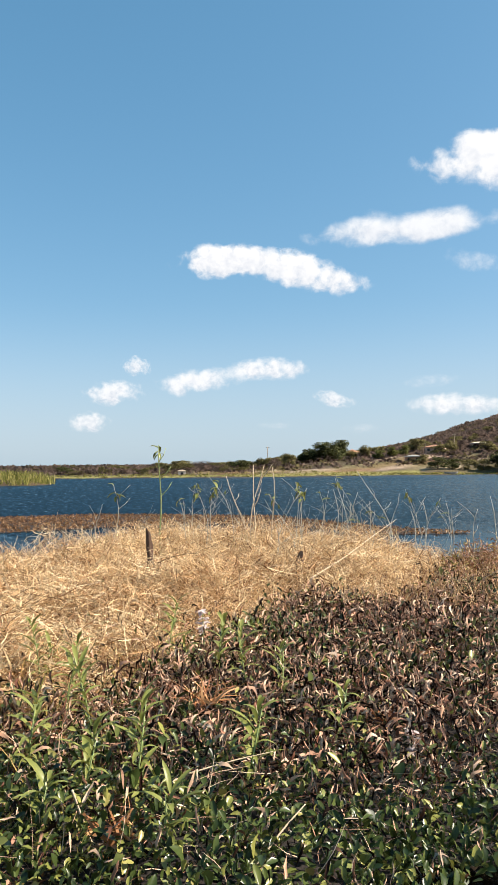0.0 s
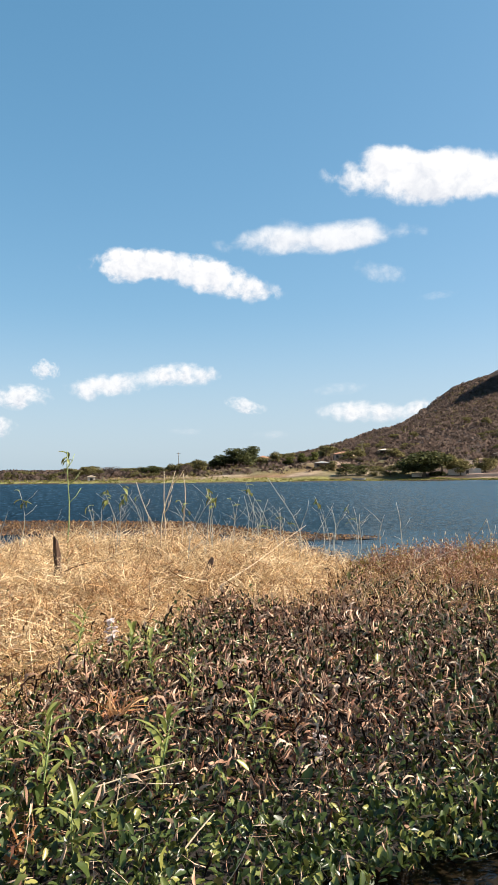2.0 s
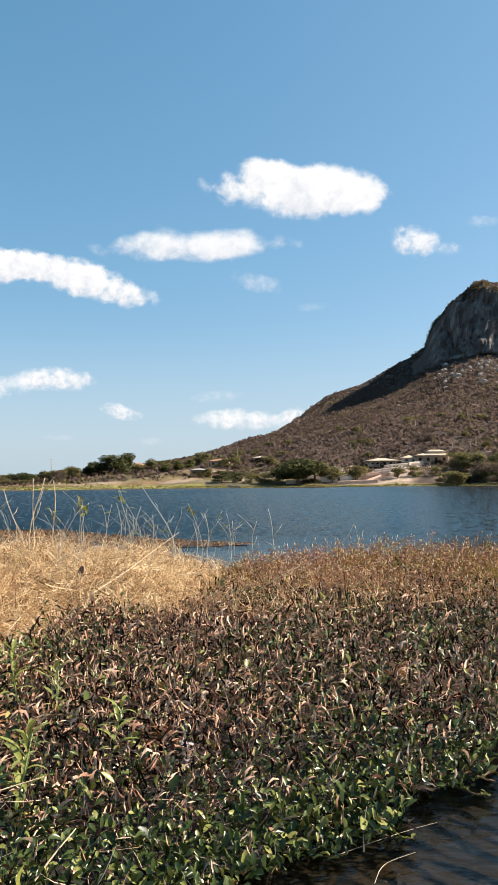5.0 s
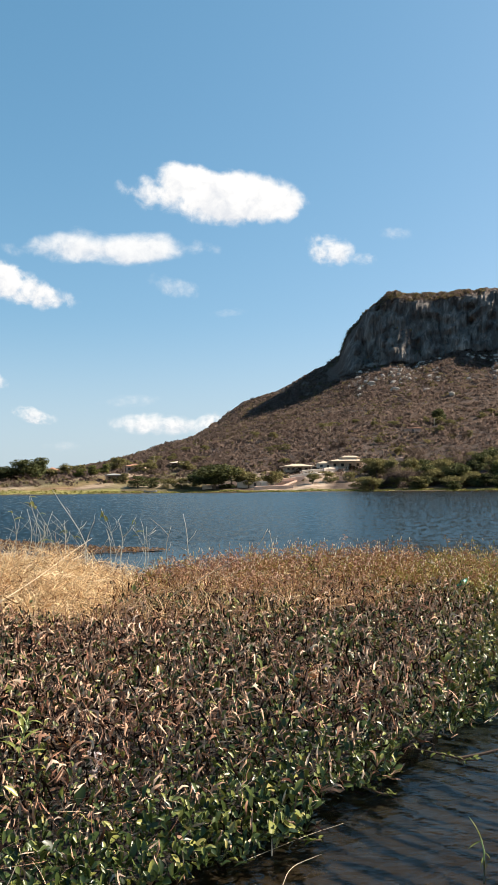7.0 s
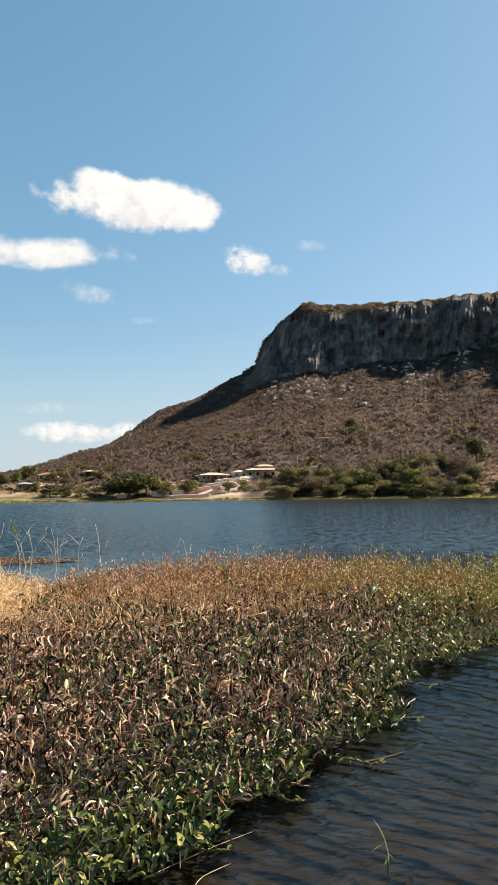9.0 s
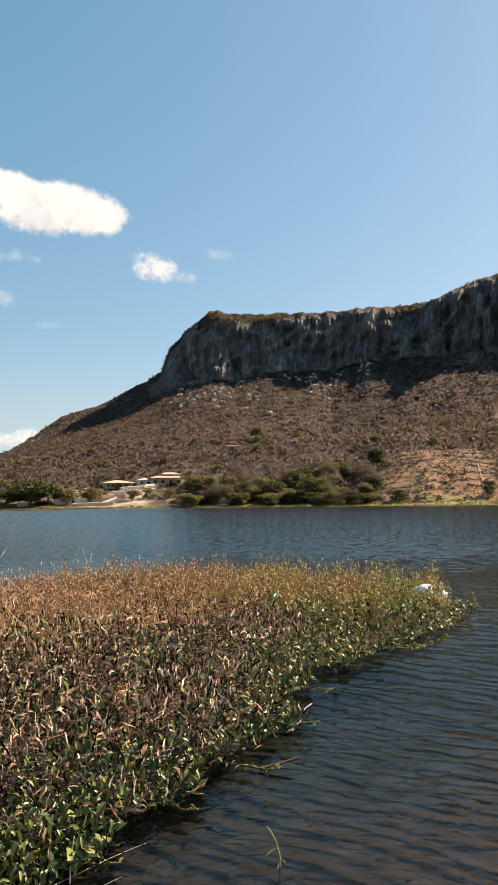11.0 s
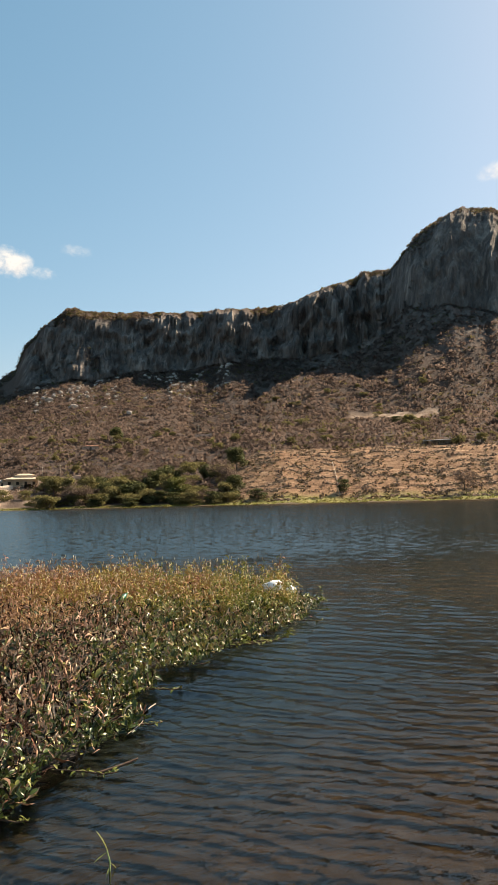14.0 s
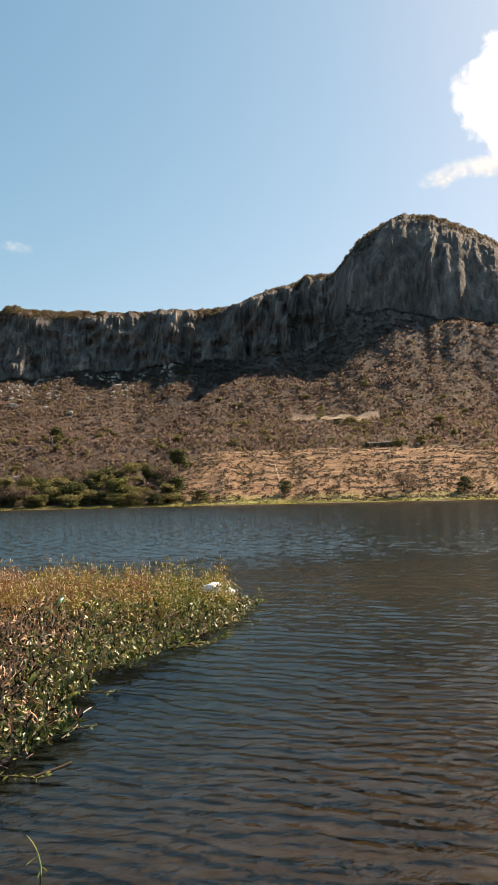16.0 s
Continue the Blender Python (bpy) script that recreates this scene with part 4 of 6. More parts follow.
def blades(name, x, y, z, height, lean, g, mat, tone, width, segs=3, droop=0.5, floor=0.02, wave=0.26):
    """Curved thin blades joined into one mesh."""
    n = len(x)
    yaw = g.uniform(0, 2 * np.pi, n)
    u = np.linspace(0, 1, segs + 1)
    bend = g.normal(0, wave, n)[:, None] * np.sin(u * np.pi) * height[:, None]
    out = height[:, None] * (np.sin(lean)[:, None] * u + droop * np.sin(lean)[:, None] * u ** 2)
    up = height[:, None] * (np.cos(lean)[:, None] * u - droop * np.sin(lean)[:, None] * u ** 2 * 0.55)
    cx, sx = np.cos(yaw)[:, None], np.sin(yaw)[:, None]
    px, py = x[:, None] + out * cx - bend * sx, y[:, None] + out * sx + bend * cx
    pz = np.maximum(z[:, None] + up, floor)
    face = g.uniform(0, np.pi, n)[:, None]
    w = width[:, None] * (1 - 0.7 * u)
    dz = w * g.uniform(-0.8, 0.8, n)[:, None]
    a = np.stack([px - w * np.cos(face), py - w * np.sin(face), pz - dz], -1)
    b = np.stack([px + w * np.cos(face), py + w * np.sin(face), pz + dz], -1)
    v = np.stack([a, b], 2).reshape(n, -1, 3)
    k = 2 * (segs + 1)
    f = np.array([(2 * i, 2 * i + 1, 2 * i + 3, 2 * i + 2) for i in range(segs)])
    f = (f[None] + (np.arange(n) * k)[:, None, None]).reshape(-1, 4)
    me = bpy.data.meshes.new(name)
    me.vertices.add(n * k)
    me.vertices.foreach_set("co", v.astype(np.float32).ravel())
    me.loops.add(f.size)
    me.loops.foreach_set("vertex_index", f.astype(np.int32).ravel())
    me.polygons.add(len(f))
    me.polygons.foreach_set("loop_start", (np.arange(len(f)) * 4).astype(np.int32))
    me.materials.append(mat)
    at = me.attributes.new("tone", "FLOAT", "POINT")
    at.data.foreach_set("value", np.repeat(np.asarray(tone, np.float32), k))
    me.update(calc_edges=True)
    tips = np.stack([px[:, -1], py[:, -1], pz[:, -1]], 1)
    return me, tips


def straw_top(x, y):
    r = np.hypot(x, y)
    rim = to_rim(STRAW_RIM, x, y)
    h = 0.4 + 0.32 * np.clip((r - 6) / 6.5, 0, 1) - 0.24 * np.clip((x - 0.9) / 1.2, 0, 1) * np.clip((r - 8) / 3, 0, 1) + 0.12 * wobble(x, y, 0.9, 2) + 0.16 * wobble(x, y, 2.3, 4) + 0.16 * wobble(x, y, 5.1, 6)
    return h * np.where(r < 11, 0.4 + 0.6 * np.clip(rim / 0.8, 0, 1), 0.85 + 0.15 * np.clip(rim / 0.5, 0, 1))


def build_straw(name, density, seed, bright, width, long, label):
    x, y, g = scatter_points(STRAW_RIM, density, seed)
    r = np.hypot(x, y)
    keep = (np.abs(x) < 0.42 * y + 1.2) & (g.random(len(x)) < np.clip(9.5 / r, 0.5, 1))
    x, y = x[keep], y[keep]
    n = len(x)
    top = straw_top(x, y)
    h = g.uniform(*long, n)
    lean = np.where(g.random(n) < 0.84, g.uniform(0.0, 0.75, n), g.uniform(0.6, 1.9, n))
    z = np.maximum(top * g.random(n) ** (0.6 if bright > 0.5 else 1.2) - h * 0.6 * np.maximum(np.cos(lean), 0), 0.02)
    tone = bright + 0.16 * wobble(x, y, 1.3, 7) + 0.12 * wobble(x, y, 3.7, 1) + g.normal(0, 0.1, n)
    me, _ = blades(name, x, y, z, h, lean, g, M_GRASS, np.clip(tone, 0, 1), g.uniform(*width, n), 4, 0.45, 0.02, 0.85)
    return tagged(new(name, me), label, "dry grass", kind="stuff")


build_straw("dry_grass", 1250, 11, 0.78, (0.0036, 0.0078), (0.08, 0.28), "tangle of pale dry straw-coloured grass standing in the shallows")
# darker copy of the straw, set lower: shade between the stems put into colour
build_straw("gap_shade_straw", 600, 12, 0.14, (0.003, 0.007), (0.12, 0.4), "dark brown straw low in the dry grass, coloured as its shaded gaps")


def build_standing_straw():
    """Longer dead stems that stand out above the tangle."""
    x, y, g = scatter_points(STRAW_RIM, 95, 13)
    keep = (np.abs(x) < 0.42 * y + 1.2) & (g.random(len(x)) < np.clip((np.hypot(x, y) - 5) / 7, 0.15, 1))
    x, y = x[keep], y[keep]
    n = len(x)
    top = straw_top(x, y)
    me, _ = blades("standing_straw", x, y, top * 0.5, g.uniform(0.3, 0.75, n) * (0.6 + 0.4 * top), g.uniform(0.0, 0.75, n), g, M_GRASS, np.clip(g.normal(0.8, 0.12, n), 0, 1), g.uniform(0.003, 0.007, n), 5, 0.6, 0.02, 0.2)
    return tagged(new("standing_straw", me), "taller pale dead stems above the dry grass", "dry grass", kind="stuff")


build_standing_straw()


def build_green_straw():
    """Yellow-green blades that come up through the straw and the mat."""
    poly = [(-6.0, 3.4), (-1.6, 2.6), (-0.7, 3.4), (-0.6, 5.2), (-1.0, 6.4), (-3.0, 7.0), (-6.0, 8.0)]
    x, y, g = scatter_points(poly, 130, 14)
    keep = (np.abs(x) < 0.42 * y + 1.0)
    x, y = x[keep], y[keep]
    n = len(x)
    me, _ = blades("grass_blades", x, y, np.full(n, 0.05), g.uniform(0.2, 0.5, n), g.uniform(0.1, 1.0, n), g, M_REED, np.clip(g.normal(0.2, 0.18, n), 0, 1), g.uniform(0.003, 0.008, n), 4, 0.5)
    return tagged(new("green_grass", me), "sparse yellow-green grass blades among floating plants", "grass", kind="stuff")


build_green_straw()


def build_tangle():
    """Tan and rusty stems where the dry grass runs out into the floating plants."""
    poly = [(0.9, 8.5), (2.2, 7.9), (4.2, 8.0), (6.2, 8.3), (6.0, 9.4), (4.4, 10.4), (3.0, 11.6), (2.6, 10.2)]
    x, y, g = scatter_points(poly, 330, 15)
    n = len(x)
    tone = np.clip(g.normal(0.55, 0.16, n) - 0.05 * (x - 2), 0, 1)
    me, _ = blades("tangle", x, y, 0.1 + 0.25 * g.random(n), g.uniform(0.12, 0.42, n), g.uniform(0.1, 1.5, n), g, M_GRASS, tone, g.uniform(0.003, 0.006, n), 4, 0.5, 0.02, 0.35)
    return tagged(new("dry_tangle", me), "tan and rusty dead stems among floating plants", "dry grass", kind="stuff")


build_tangle()


def build_stalks():
    """Dead stalks and stems lying in all directions through the floating plants."""
    x, y, g = scatter_points(MAT_RIM, 90, 17)
    keep = ~inside(STRAW_RIM, x, y) & (x > -3) & (np.hypot(x, y) > 2.6)
    x, y = x[keep], y[keep]
    n = len(x)
    rim = to_rim(MAT_RIM, x, y)
    me, _ = blades("stalks", x, y, 0.05 + mat_top(x, y, rim) * g.random(n) * 0.8, g.uniform(0.12, 0.34, n) * np.clip(rim + 0.3, 0.3, 1), g.uniform(0.1, 1.45, n), g, M_WILT,
                   np.clip(g.normal(0.78, 0.15, n), 0, 1), g.uniform(0.0014, 0.0034, n), 4, 0.4)
    return tagged(new("dead_stalks", me), "thin tan dead stalks among wilted leaves", "dead stalks", kind="stuff")


build_stalks()

HEAD = [(0, 0, 0), (0.12, 0, 0.3), (-0.06, 0.1, 0.3), (-0.06, -0.1, 0.3), (0, 0, 1)]
HEAD_F = [(0, 2, 1), (0, 3, 2), (0, 1, 3), (1, 2, 4), (2, 3, 4), (3, 1, 4)]


def build_reeds():
    x, y, g = scatter_points(REED_RIM, 190, 21)
    n = len(x)
    az = np.degrees(np.arctan2(x, y))
    r = np.hypot(x, y)
    rim = to_rim(REED_RIM, x, y)
    back = np.clip((r - 9.2) / 3.5, 0, 1)
    h = g.uniform(0.16, 0.46, n) * (0.75 + 0.25 * np.clip(rim / 0.7, 0, 1)) * (1 + 0.5 * back) * (1 + 0.3 * wobble(x, y, 2.2, 3) + 0.2 * wobble(x, y, 5.1, 1))
    tone = 0.62 - 0.4 * np.clip((az - 28) / 13, 0, 1) + 0.3 * wobble(x, y, 1.2, 4) + 0.16 * wobble(x, y, 3.1, 9) + 0.12 * back + g.normal(0, 0.1, n)
    tone = np.clip(tone, 0, 1)
    me, tips = blades("smartweed_stems", x, y, np.full(n, 0.04), h, g.uniform(0.0, 0.35, n), g, M_REED, tone, g.uniform(0.003, 0.006, n), 3, 0.3)
    tagged(new("smartweed_stand", me), "upright reddish and yellow-green smartweed stems", "water plants", kind="stuff")
    # short leaves up the stems
    k = 8
    b = np.repeat(np.stack([x, y, 0.04 + h * 0.2], 1), k, 0)
    b = b + (np.repeat(tips, k, 0) - b) * g.uniform(0.1, 0.95, (n * k, 1))
    me = scatter("smartweed_leaf", CURL, CURL_F, b, turned(g.uniform(0, 6.3, n * k), -g.uniform(-0.5, 1.0, n * k), g.uniform(-0.7, 0.7, n * k)), g.uniform(0.05, 0.1, n * k), M_REED,
                 np.clip(np.repeat(tone, k) + g.normal(0, 0.1, n * k), 0, 1))
    tagged(new("smartweed_leaves", me), "small rusty and yellow-green leaves of smartweed", "water plants", kind="stuff")
    pick = g.random(n) < 0.16 + 0.3 * back
    m = int(pick.sum())
    me = scatter("seed_heads", HEAD, HEAD_F, tips[pick], turned(g.uniform(0, 6.3, m), g.uniform(-0.3, 0.3, m), g.uniform(-0.3, 0.3, m)),
                 np.stack([g.uniform(0.05, 0.09, m)] * 2 + [g.uniform(0.04, 0.075, m)], 1), M_SEED)
    return tagged(new("seed_heads", me), "pale seed heads above smartweed stems", "seed heads", kind="stuff")


build_reeds()


def build_band():
    x, y, g = scatter_points(BAND_RIM, 120, 23)
    n = len(x)
    me, _ = blades("bar_plants", x, y, np.full(n, 0.03), g.uniform(0.03, 0.09, n), g.uniform(0.3, 1.4, n), g, M_GRASS, np.clip(g.normal(0.16, 0.12, n), 0, 1), g.uniform(0.01, 0.025, n), 3, 0.4)
    return tagged(new("bar_of_plants", me), "low brown wilted plants on a bar in the lake", "water plants", kind="stuff")


build_band()


# ---- single plants in the foreground ----
def leaf_mesh(name, length, width, arch, mat, rows=5, fold=0.25):
    """A pointed blade that arches over, folded along its midrib."""
    s = Shape()
    for i in range(rows + 1):
        u = i / rows
        w = width * (math.sin(math.pi * min(1, u * 0.92 + 0.06)) ** 0.8) * (1 if i < rows else 0.05)
        a = arch * u
        px = length * (math.sin(a) / arch if arch > 1e-3 else u)
        pz = length * ((math.cos(a) - 1) / arch if arch > 1e-3 else 0)
        s.v += [(px, w / 2, pz + fold * w), (px, 0, pz), (px, -w / 2, pz + fold * w)]
    for i in range(rows):
        for j in range(2):
            k = 3 * i + j
            s.f.append((k, k + 1, k + 4, k + 3))
    return s.mesh(name, mat, True)


LANCE = [leaf_mesh("lance_leaf", 0.13, 0.024, 1.2, M_WEED), leaf_mesh("lance_leaf", 0.1, 0.02, 1.7, M_WEED), leaf_mesh("lance_leaf", 0.15, 0.026, 0.8, M_WEED)]
YELLOW_LEAF = leaf_mesh("yellow_leaf", 0.13, 0.035, 0.9, M_YELLOW)


def weed(x, y, z, height, leaves, seed, lean=0.15, yellow=False):
    """An upright weed with long pointed leaves in whorls up its stem."""
    g = random.Random(seed)
    w = thing("green_weed", "fresh green weed with long pointed leaves" + (" and one yellowed leaf" if yellow else ""), "weed", "green weeds", pose(x, y, z, 0, 0, g.uniform(0, 360)))
    pts = [Vector((lean * height * u * u, 0.02 * math.sin(5 * u), height * u)) for u in (0, 0.33, 0.66, 1)]
    part("stem", Shape().tube(pts, [0.006, 0.005, 0.004, 0.002], 6).mesh("stem", M_GREENSTEM, True), w)
    for i in range(leaves):
        u = 0.25 + 0.75 * (i / (leaves - 1)) ** 0.8
        at = Vector((lean * height * u * u, 0, height * u))
        k = 0.6 + 0.6 * math.sin(math.pi * (1 - 0.75 * u))
        m = Matrix.Translation(at) @ pose(0, 0, 0, 0, 0, i * 137.5 + g.uniform(-25, 25)) @ pose(0, 0, 0, 0, -(15 + 50 * u + g.uniform(-12, 12)), 0)
        part("leaf", YELLOW_LEAF if yellow and i in (0, 2) else LANCE[i % 3], w, "", scaled(m, k * g.uniform(0.8, 1.15)))
    return w


for k, row in enumerate([(-0.74, 3.5, 0.04, 0.36, 16), (-0.9, 4.55, 0.05, 0.42, 18), (-0.01, 3.85, 0.05, 0.34, 16, True), (-0.88, 3.25, 0.04, 0.26, 14), (-0.64, 6.05, 0.05, 0.5, 16),
                         (-0.25, 5.75, 0.05, 0.42, 13), (-0.05, 5.45, 0.05, 0.44, 14), (-0.52, 3.72, 0.04, 0.42, 18), (-1.15, 5.0, 0.05, 0.42, 15), (0.2, 5.0, 0.05, 0.36, 12),
                         (-1.1, 3.9, 0.04, 0.4, 15), (-0.35, 3.2, 0.04, 0.25, 12), (-1.45, 5.6, 0.05, 0.45, 14), (0.45, 4.4, 0.05, 0.3, 11)]):
    weed(row[0], row[1], row[2], row[3] + 0.16, row[4] + 6, 100 + k, yellow=len(row) > 5)
_g = random.Random(77)
for k in range(3):
    u = _g.random()
    weed(-0.35 - 1.1 * u + _g.uniform(-0.25, 0.25), 3.0 + 3.0 * _g.random(), 0.04, _g.uniform(0.35, 0.55), _g.randint(13, 20), 160 + k)

PAD = [mesh_of("pad", [(a * 1.0, b * 1.0, c * 1.0) for a, b, c in OVAL], OVAL_F, M_MAT, [t] * len(OVAL), True) for t in (0.12, 0.25, 0.34)]
STALK = Shape().tube([(0, 0, 0), (0.03, 0, 0.5), (0.1, 0, 1)], [0.05, 0.04, 0.03], 5).mesh("leaf_stalk", M_GREENSTEM, True)


def rosette(x, y, z, size, seed, count):
    """One floating plant: a tuft of round leaves on short stalks."""
    g = random.Random(seed)
    p = thing("floating_plant", "glossy dark green floating plant with round leaves", "water plant", "floating plants at the edge", pose(x, y, z, 0, 0, g.uniform(0, 360)))
    for i in range(count):
        h = size * g.uniform(0.6, 1.5)
        m = pose(0, 0, 0, 0, 0, i * 360 / count + g.uniform(-30, 30)) @ pose(0, 0, 0, 0, g.uniform(8, 38), 0)
        st = part("stalk", STALK, p, "", scaled(m, h * 0.5, h * 0.5, h))
        tip = m @ Vector((0.05 * h, 0, h))
        q = Matrix.Translation(tip) @ m.to_3x3().to_4x4() @ pose(0, 0, 0, g.uniform(-20, 20), -g.uniform(5, 75), 0)
        part("leaf", PAD[(i + seed) % 3], p, "", scaled(q, size * g.uniform(0.75, 1.15), size * g.uniform(0.9, 1.5), size))
    return p


_g = random.Random(5)
for k in range(46):
    u = _g.random()
    i = min(int(u * 7), 6)
    (x0, y0), (x1, y1) = MAT_RIM[i], MAT_RIM[i + 1]
    v = u * 7 - i
    x, y = x0 + (x1 - x0) * v - _g.uniform(0.03, 0.5), y0 + (y1 - y0) * v + _g.uniform(0.02, 0.35)
    rosette(x, y, 0.03, _g.uniform(0.04, 0.062), 300 + k, _g.choice((5, 6, 7)))
for k in range(30):
    x = _g.uniform(-1.2, 0.9)
    rosette(x, _g.uniform(2.9, 4.6), 0.08, _g.uniform(0.042, 0.068), 400 + k, _g.choice((5, 6, 7)))


def dead_tuft(x, y, z, size, seed, mat, label):
    g = np.random.default_rng(seed)
    n = 46
    xs, ys = x + g.normal(0, size * 0.25, n), y + g.normal(0, size * 0.2, n)
    me, _ = blades("dead_leaves", xs, ys, np.full(n, z), g.uniform(0.4, 1.0, n) * size, g.uniform(0.2, 1.5, n), g, mat, np.full(n, 0.5), g.uniform(0.003, 0.011, n), 5, 0.7, z - 0.02)
    return tagged(new("dead_tuft", me), label, "dead plant", "dead tufts")


dead_tuft(-0.27, 4.74, 0.34, 0.26, 1, M_ORANGE, "curled orange dead leaves on floating plants")
dead_tuft(-0.56, 3.32, 0.22, 0.18, 2, M_ORANGE, "small orange dead tuft among green leaves")
dead_tuft(-1.15, 4.4, 0.27, 0.15, 3, M_ORANGE, "rusty dead leaves beside green weeds")
dead_tuft(0.75, 4.6, 0.28, 0.1, 4, M_ORANGE, "small rusty dead leaves on floating plants")
dead_tuft(2.6, 5.4, 0.3, 0.12, 6, M_ORANGE, "rusty dead leaves among wilted plants")
dead_tuft(1.35, 6.1, 0.3, 0.13, 7, M_ORANGE, "orange-brown dead tuft among wilted plants")


def flower(x, y, z, size, seed):
    """A pale flower spike: a stalk and a few crinkled blossoms."""
    g = random.Random(seed)
    p = thing("pale_flower", "faded pale pink flower spike on a stalk", "flower", "flowers", pose(x, y, 0.05))
    part("stalk", Shape().tube([(0, 0, 0), (0.01, 0, z * 0.5), (0, 0, z)], [0.006, 0.005, 0.004], 6).mesh("stalk", M_GREENSTEM, True), p)
    petal = leaf_mesh("petal", size, size * 0.7, 0.9, M_PALEFLOWER, 3)
    for i in range(24):
        m = Matrix.Translation((g.uniform(-0.02, 0.02), g.uniform(-0.02, 0.02), z - size * 0.75 * (i // 6))) @ pose(0, 0, 0, 0, 0, i * 60 + g.uniform(-25, 25)) @ pose(0, 0, 0, 0, -g.uniform(0, 70), 0)
        part("petal", petal, p, "", m)
    return p


flower(-0.38, 6.35, 0.53, 0.06, 1)
flower(0.83, 4.25, 0.26, 0.045, 2)


def post(x, y, h, r, seed):
    """A rotted stake with a split, slanting top."""
    g = random.Random(seed)
    s = Shape()
    ring = 9
    k0 = 0
    levels = [(-0.4, 1.2), (0.2, 1.1), (0.5, 0.95), (0.66, 1.05), (0.8, 0.85), (0.92, 0.8), (1.0, 0.62)]
    for u, w in levels:
        for j in range(ring):
            a = 2 * math.pi * j / ring
            rr = r * w * (1 + g.uniform(-0.38, 0.3))
            s.v.append((rr * math.cos(a) + 0.05 * u, rr * math.sin(a) * 0.8, h * u + (0.07 * h * math.cos(a) + g.uniform(-0.05, 0.05) * h if u > 0.9 else 0)))
    for i in range(len(levels) - 1):
        for j in range(ring):
            s.f.append((i * ring + j, i * ring + (j + 1) % ring, (i + 1) * ring + (j + 1) % ring, (i + 1) * ring + j))
    s.f.append(tuple(range((len(levels) - 1) * ring, len(levels) * ring)))
    ob = new("rotted_post", s.mesh("rotted_post", M_ROT))
    ob.matrix_basis = pose(x, y, 0.1, 0, 0, g.uniform(0, 360))
    return tagged(ob, "dark rotted wooden stake standing in dry grass", "post", "stakes")


post(-1.2, 9.9, 0.86, 0.045, 1)
post(0.6, 10.3, 0.52, 0.06, 2)

LEAFLET = leaf_mesh("twig_leaf", 0.13, 0.05, 0.8, M_WEED)
LEAFLET_DARK = leaf_mesh("twig_leaf", 0.13, 0.045, 1.2, M_BRIGHT)


def twig(x0, z0, x1, z1, y, seed, leaves=0, mat=None, thick=0.007, curve=0.12, forks=2):
    """A bare stem that rises out of the dry grass, with a few side twigs."""
    g = random.Random(seed)
    t = thing("dry_weed" if not leaves else "leafy_weed", "bare pale grey stem rising above dry grass" if not leaves else "thin pale stem with a few green leaves at its top", "plant stem", "stems above the grass", pose(x0, y, 0.05))
    top = Vector((x1 - x0, g.uniform(-0.3, 0.3), z1 - 0.05))
    low = Vector(((x0 - x1) * 0.25, 0, 0))
    pts = []
    side = g.choice((-1, 1)) * curve * (top.length * 0.35)
    for i in range(9):
        u = i / 8
        p = low.lerp(top, u)
        p.x += side * math.sin(math.pi * u) * (1 if u > 0.3 else u / 0.3) + 0.02 * math.sin(9 * u + seed)
        pts.append(p)
    part("stem", Shape().tube(pts, [thick * (1.15 - 0.75 * i / 8) for i in range(9)], 6).mesh("stem", mat or M_GREYTWIG, True), t)
    for k in range(forks):
        b = pts[g.randint(4, 7)]
        d = Vector((g.uniform(-0.25, 0.25), g.uniform(-0.15, 0.15), g.uniform(0.08, 0.3)))
        part("side_twig", Shape().tube([b, b + d * 0.5 + Vector((0.02, 0, 0)), b + d], [thick * 0.55, thick * 0.4, thick * 0.25], 5).mesh("side_twig", mat or M_GREYTWIG, True), t)
    for k in range(leaves):
        u = g.uniform(0.8, 1.0)
        b = pts[7].lerp(pts[8], (u - 0.8) / 0.2)
        m = Matrix.Translation(b) @ pose(0, 0, 0, 0, 0, g.uniform(0, 360)) @ pose(0, 0, 0, 0, g.uniform(-35, 45), 0)
        part("leaf", g.choice((LEAFLET, LEAFLET_DARK)), t, "", scaled(m, g.uniform(0.6, 1.25)))
    return t


for k, row in enumerate([(-0.04, 1.09, -0.36, 1.63), (-0.02, 1.09, 0.05, 1.8), (0.03, 1.13, 0.22, 1.8), (0.25, 1.17, 0.35, 1.76), (1.05, 0.86, 1.31, 1.4), (1.13, 0.86, 1.66, 1.36), (2.09, 0.85, 1.69, 1.68),
                         (2.15, 0.85, 2.27, 1.18), (1.85, 0.85, 1.83, 1.13), (2.57, 0.89, 2.5, 1.06), (2.67, 0.97, 2.7, 1.21), (1.54, 0.9, 1.55, 1.2), (3.02, 0.88, 3.05, 1.1), (3.44, 0.83, 3.42, 1.09),
                         (-2.36, 1.03, -2.26, 1.23), (-0.97, 1.15, -1.07, 1.28), (3.96, 0.44, 3.77, 1.27), (5.2, 0.39, 5.29, 0.97)]):
    twig(*row, 12.3, 500 + k, curve=0.35 if k in (4, 6) else 0.12, mat=M_STALK if k < 4 else None, thick=0.0115 if k < 4 else 0.008)
for k, row in enumerate([(1.38, 1.25, 1.36, 1.59), (0.9, 1.08, 0.86, 1.43), (0.64, 1.13, 0.75, 1.47), (0.55, 1.21, 0.69, 1.53), (-2.21, 1.03, -2.04, 1.52), (-0.75, 1.06, -0.79, 1.47), (-0.49, 1.05, -0.53, 1.44)]):
    twig(*row, 12.3, 600 + k, leaves=6, thick=0.0075, curve=0.25)
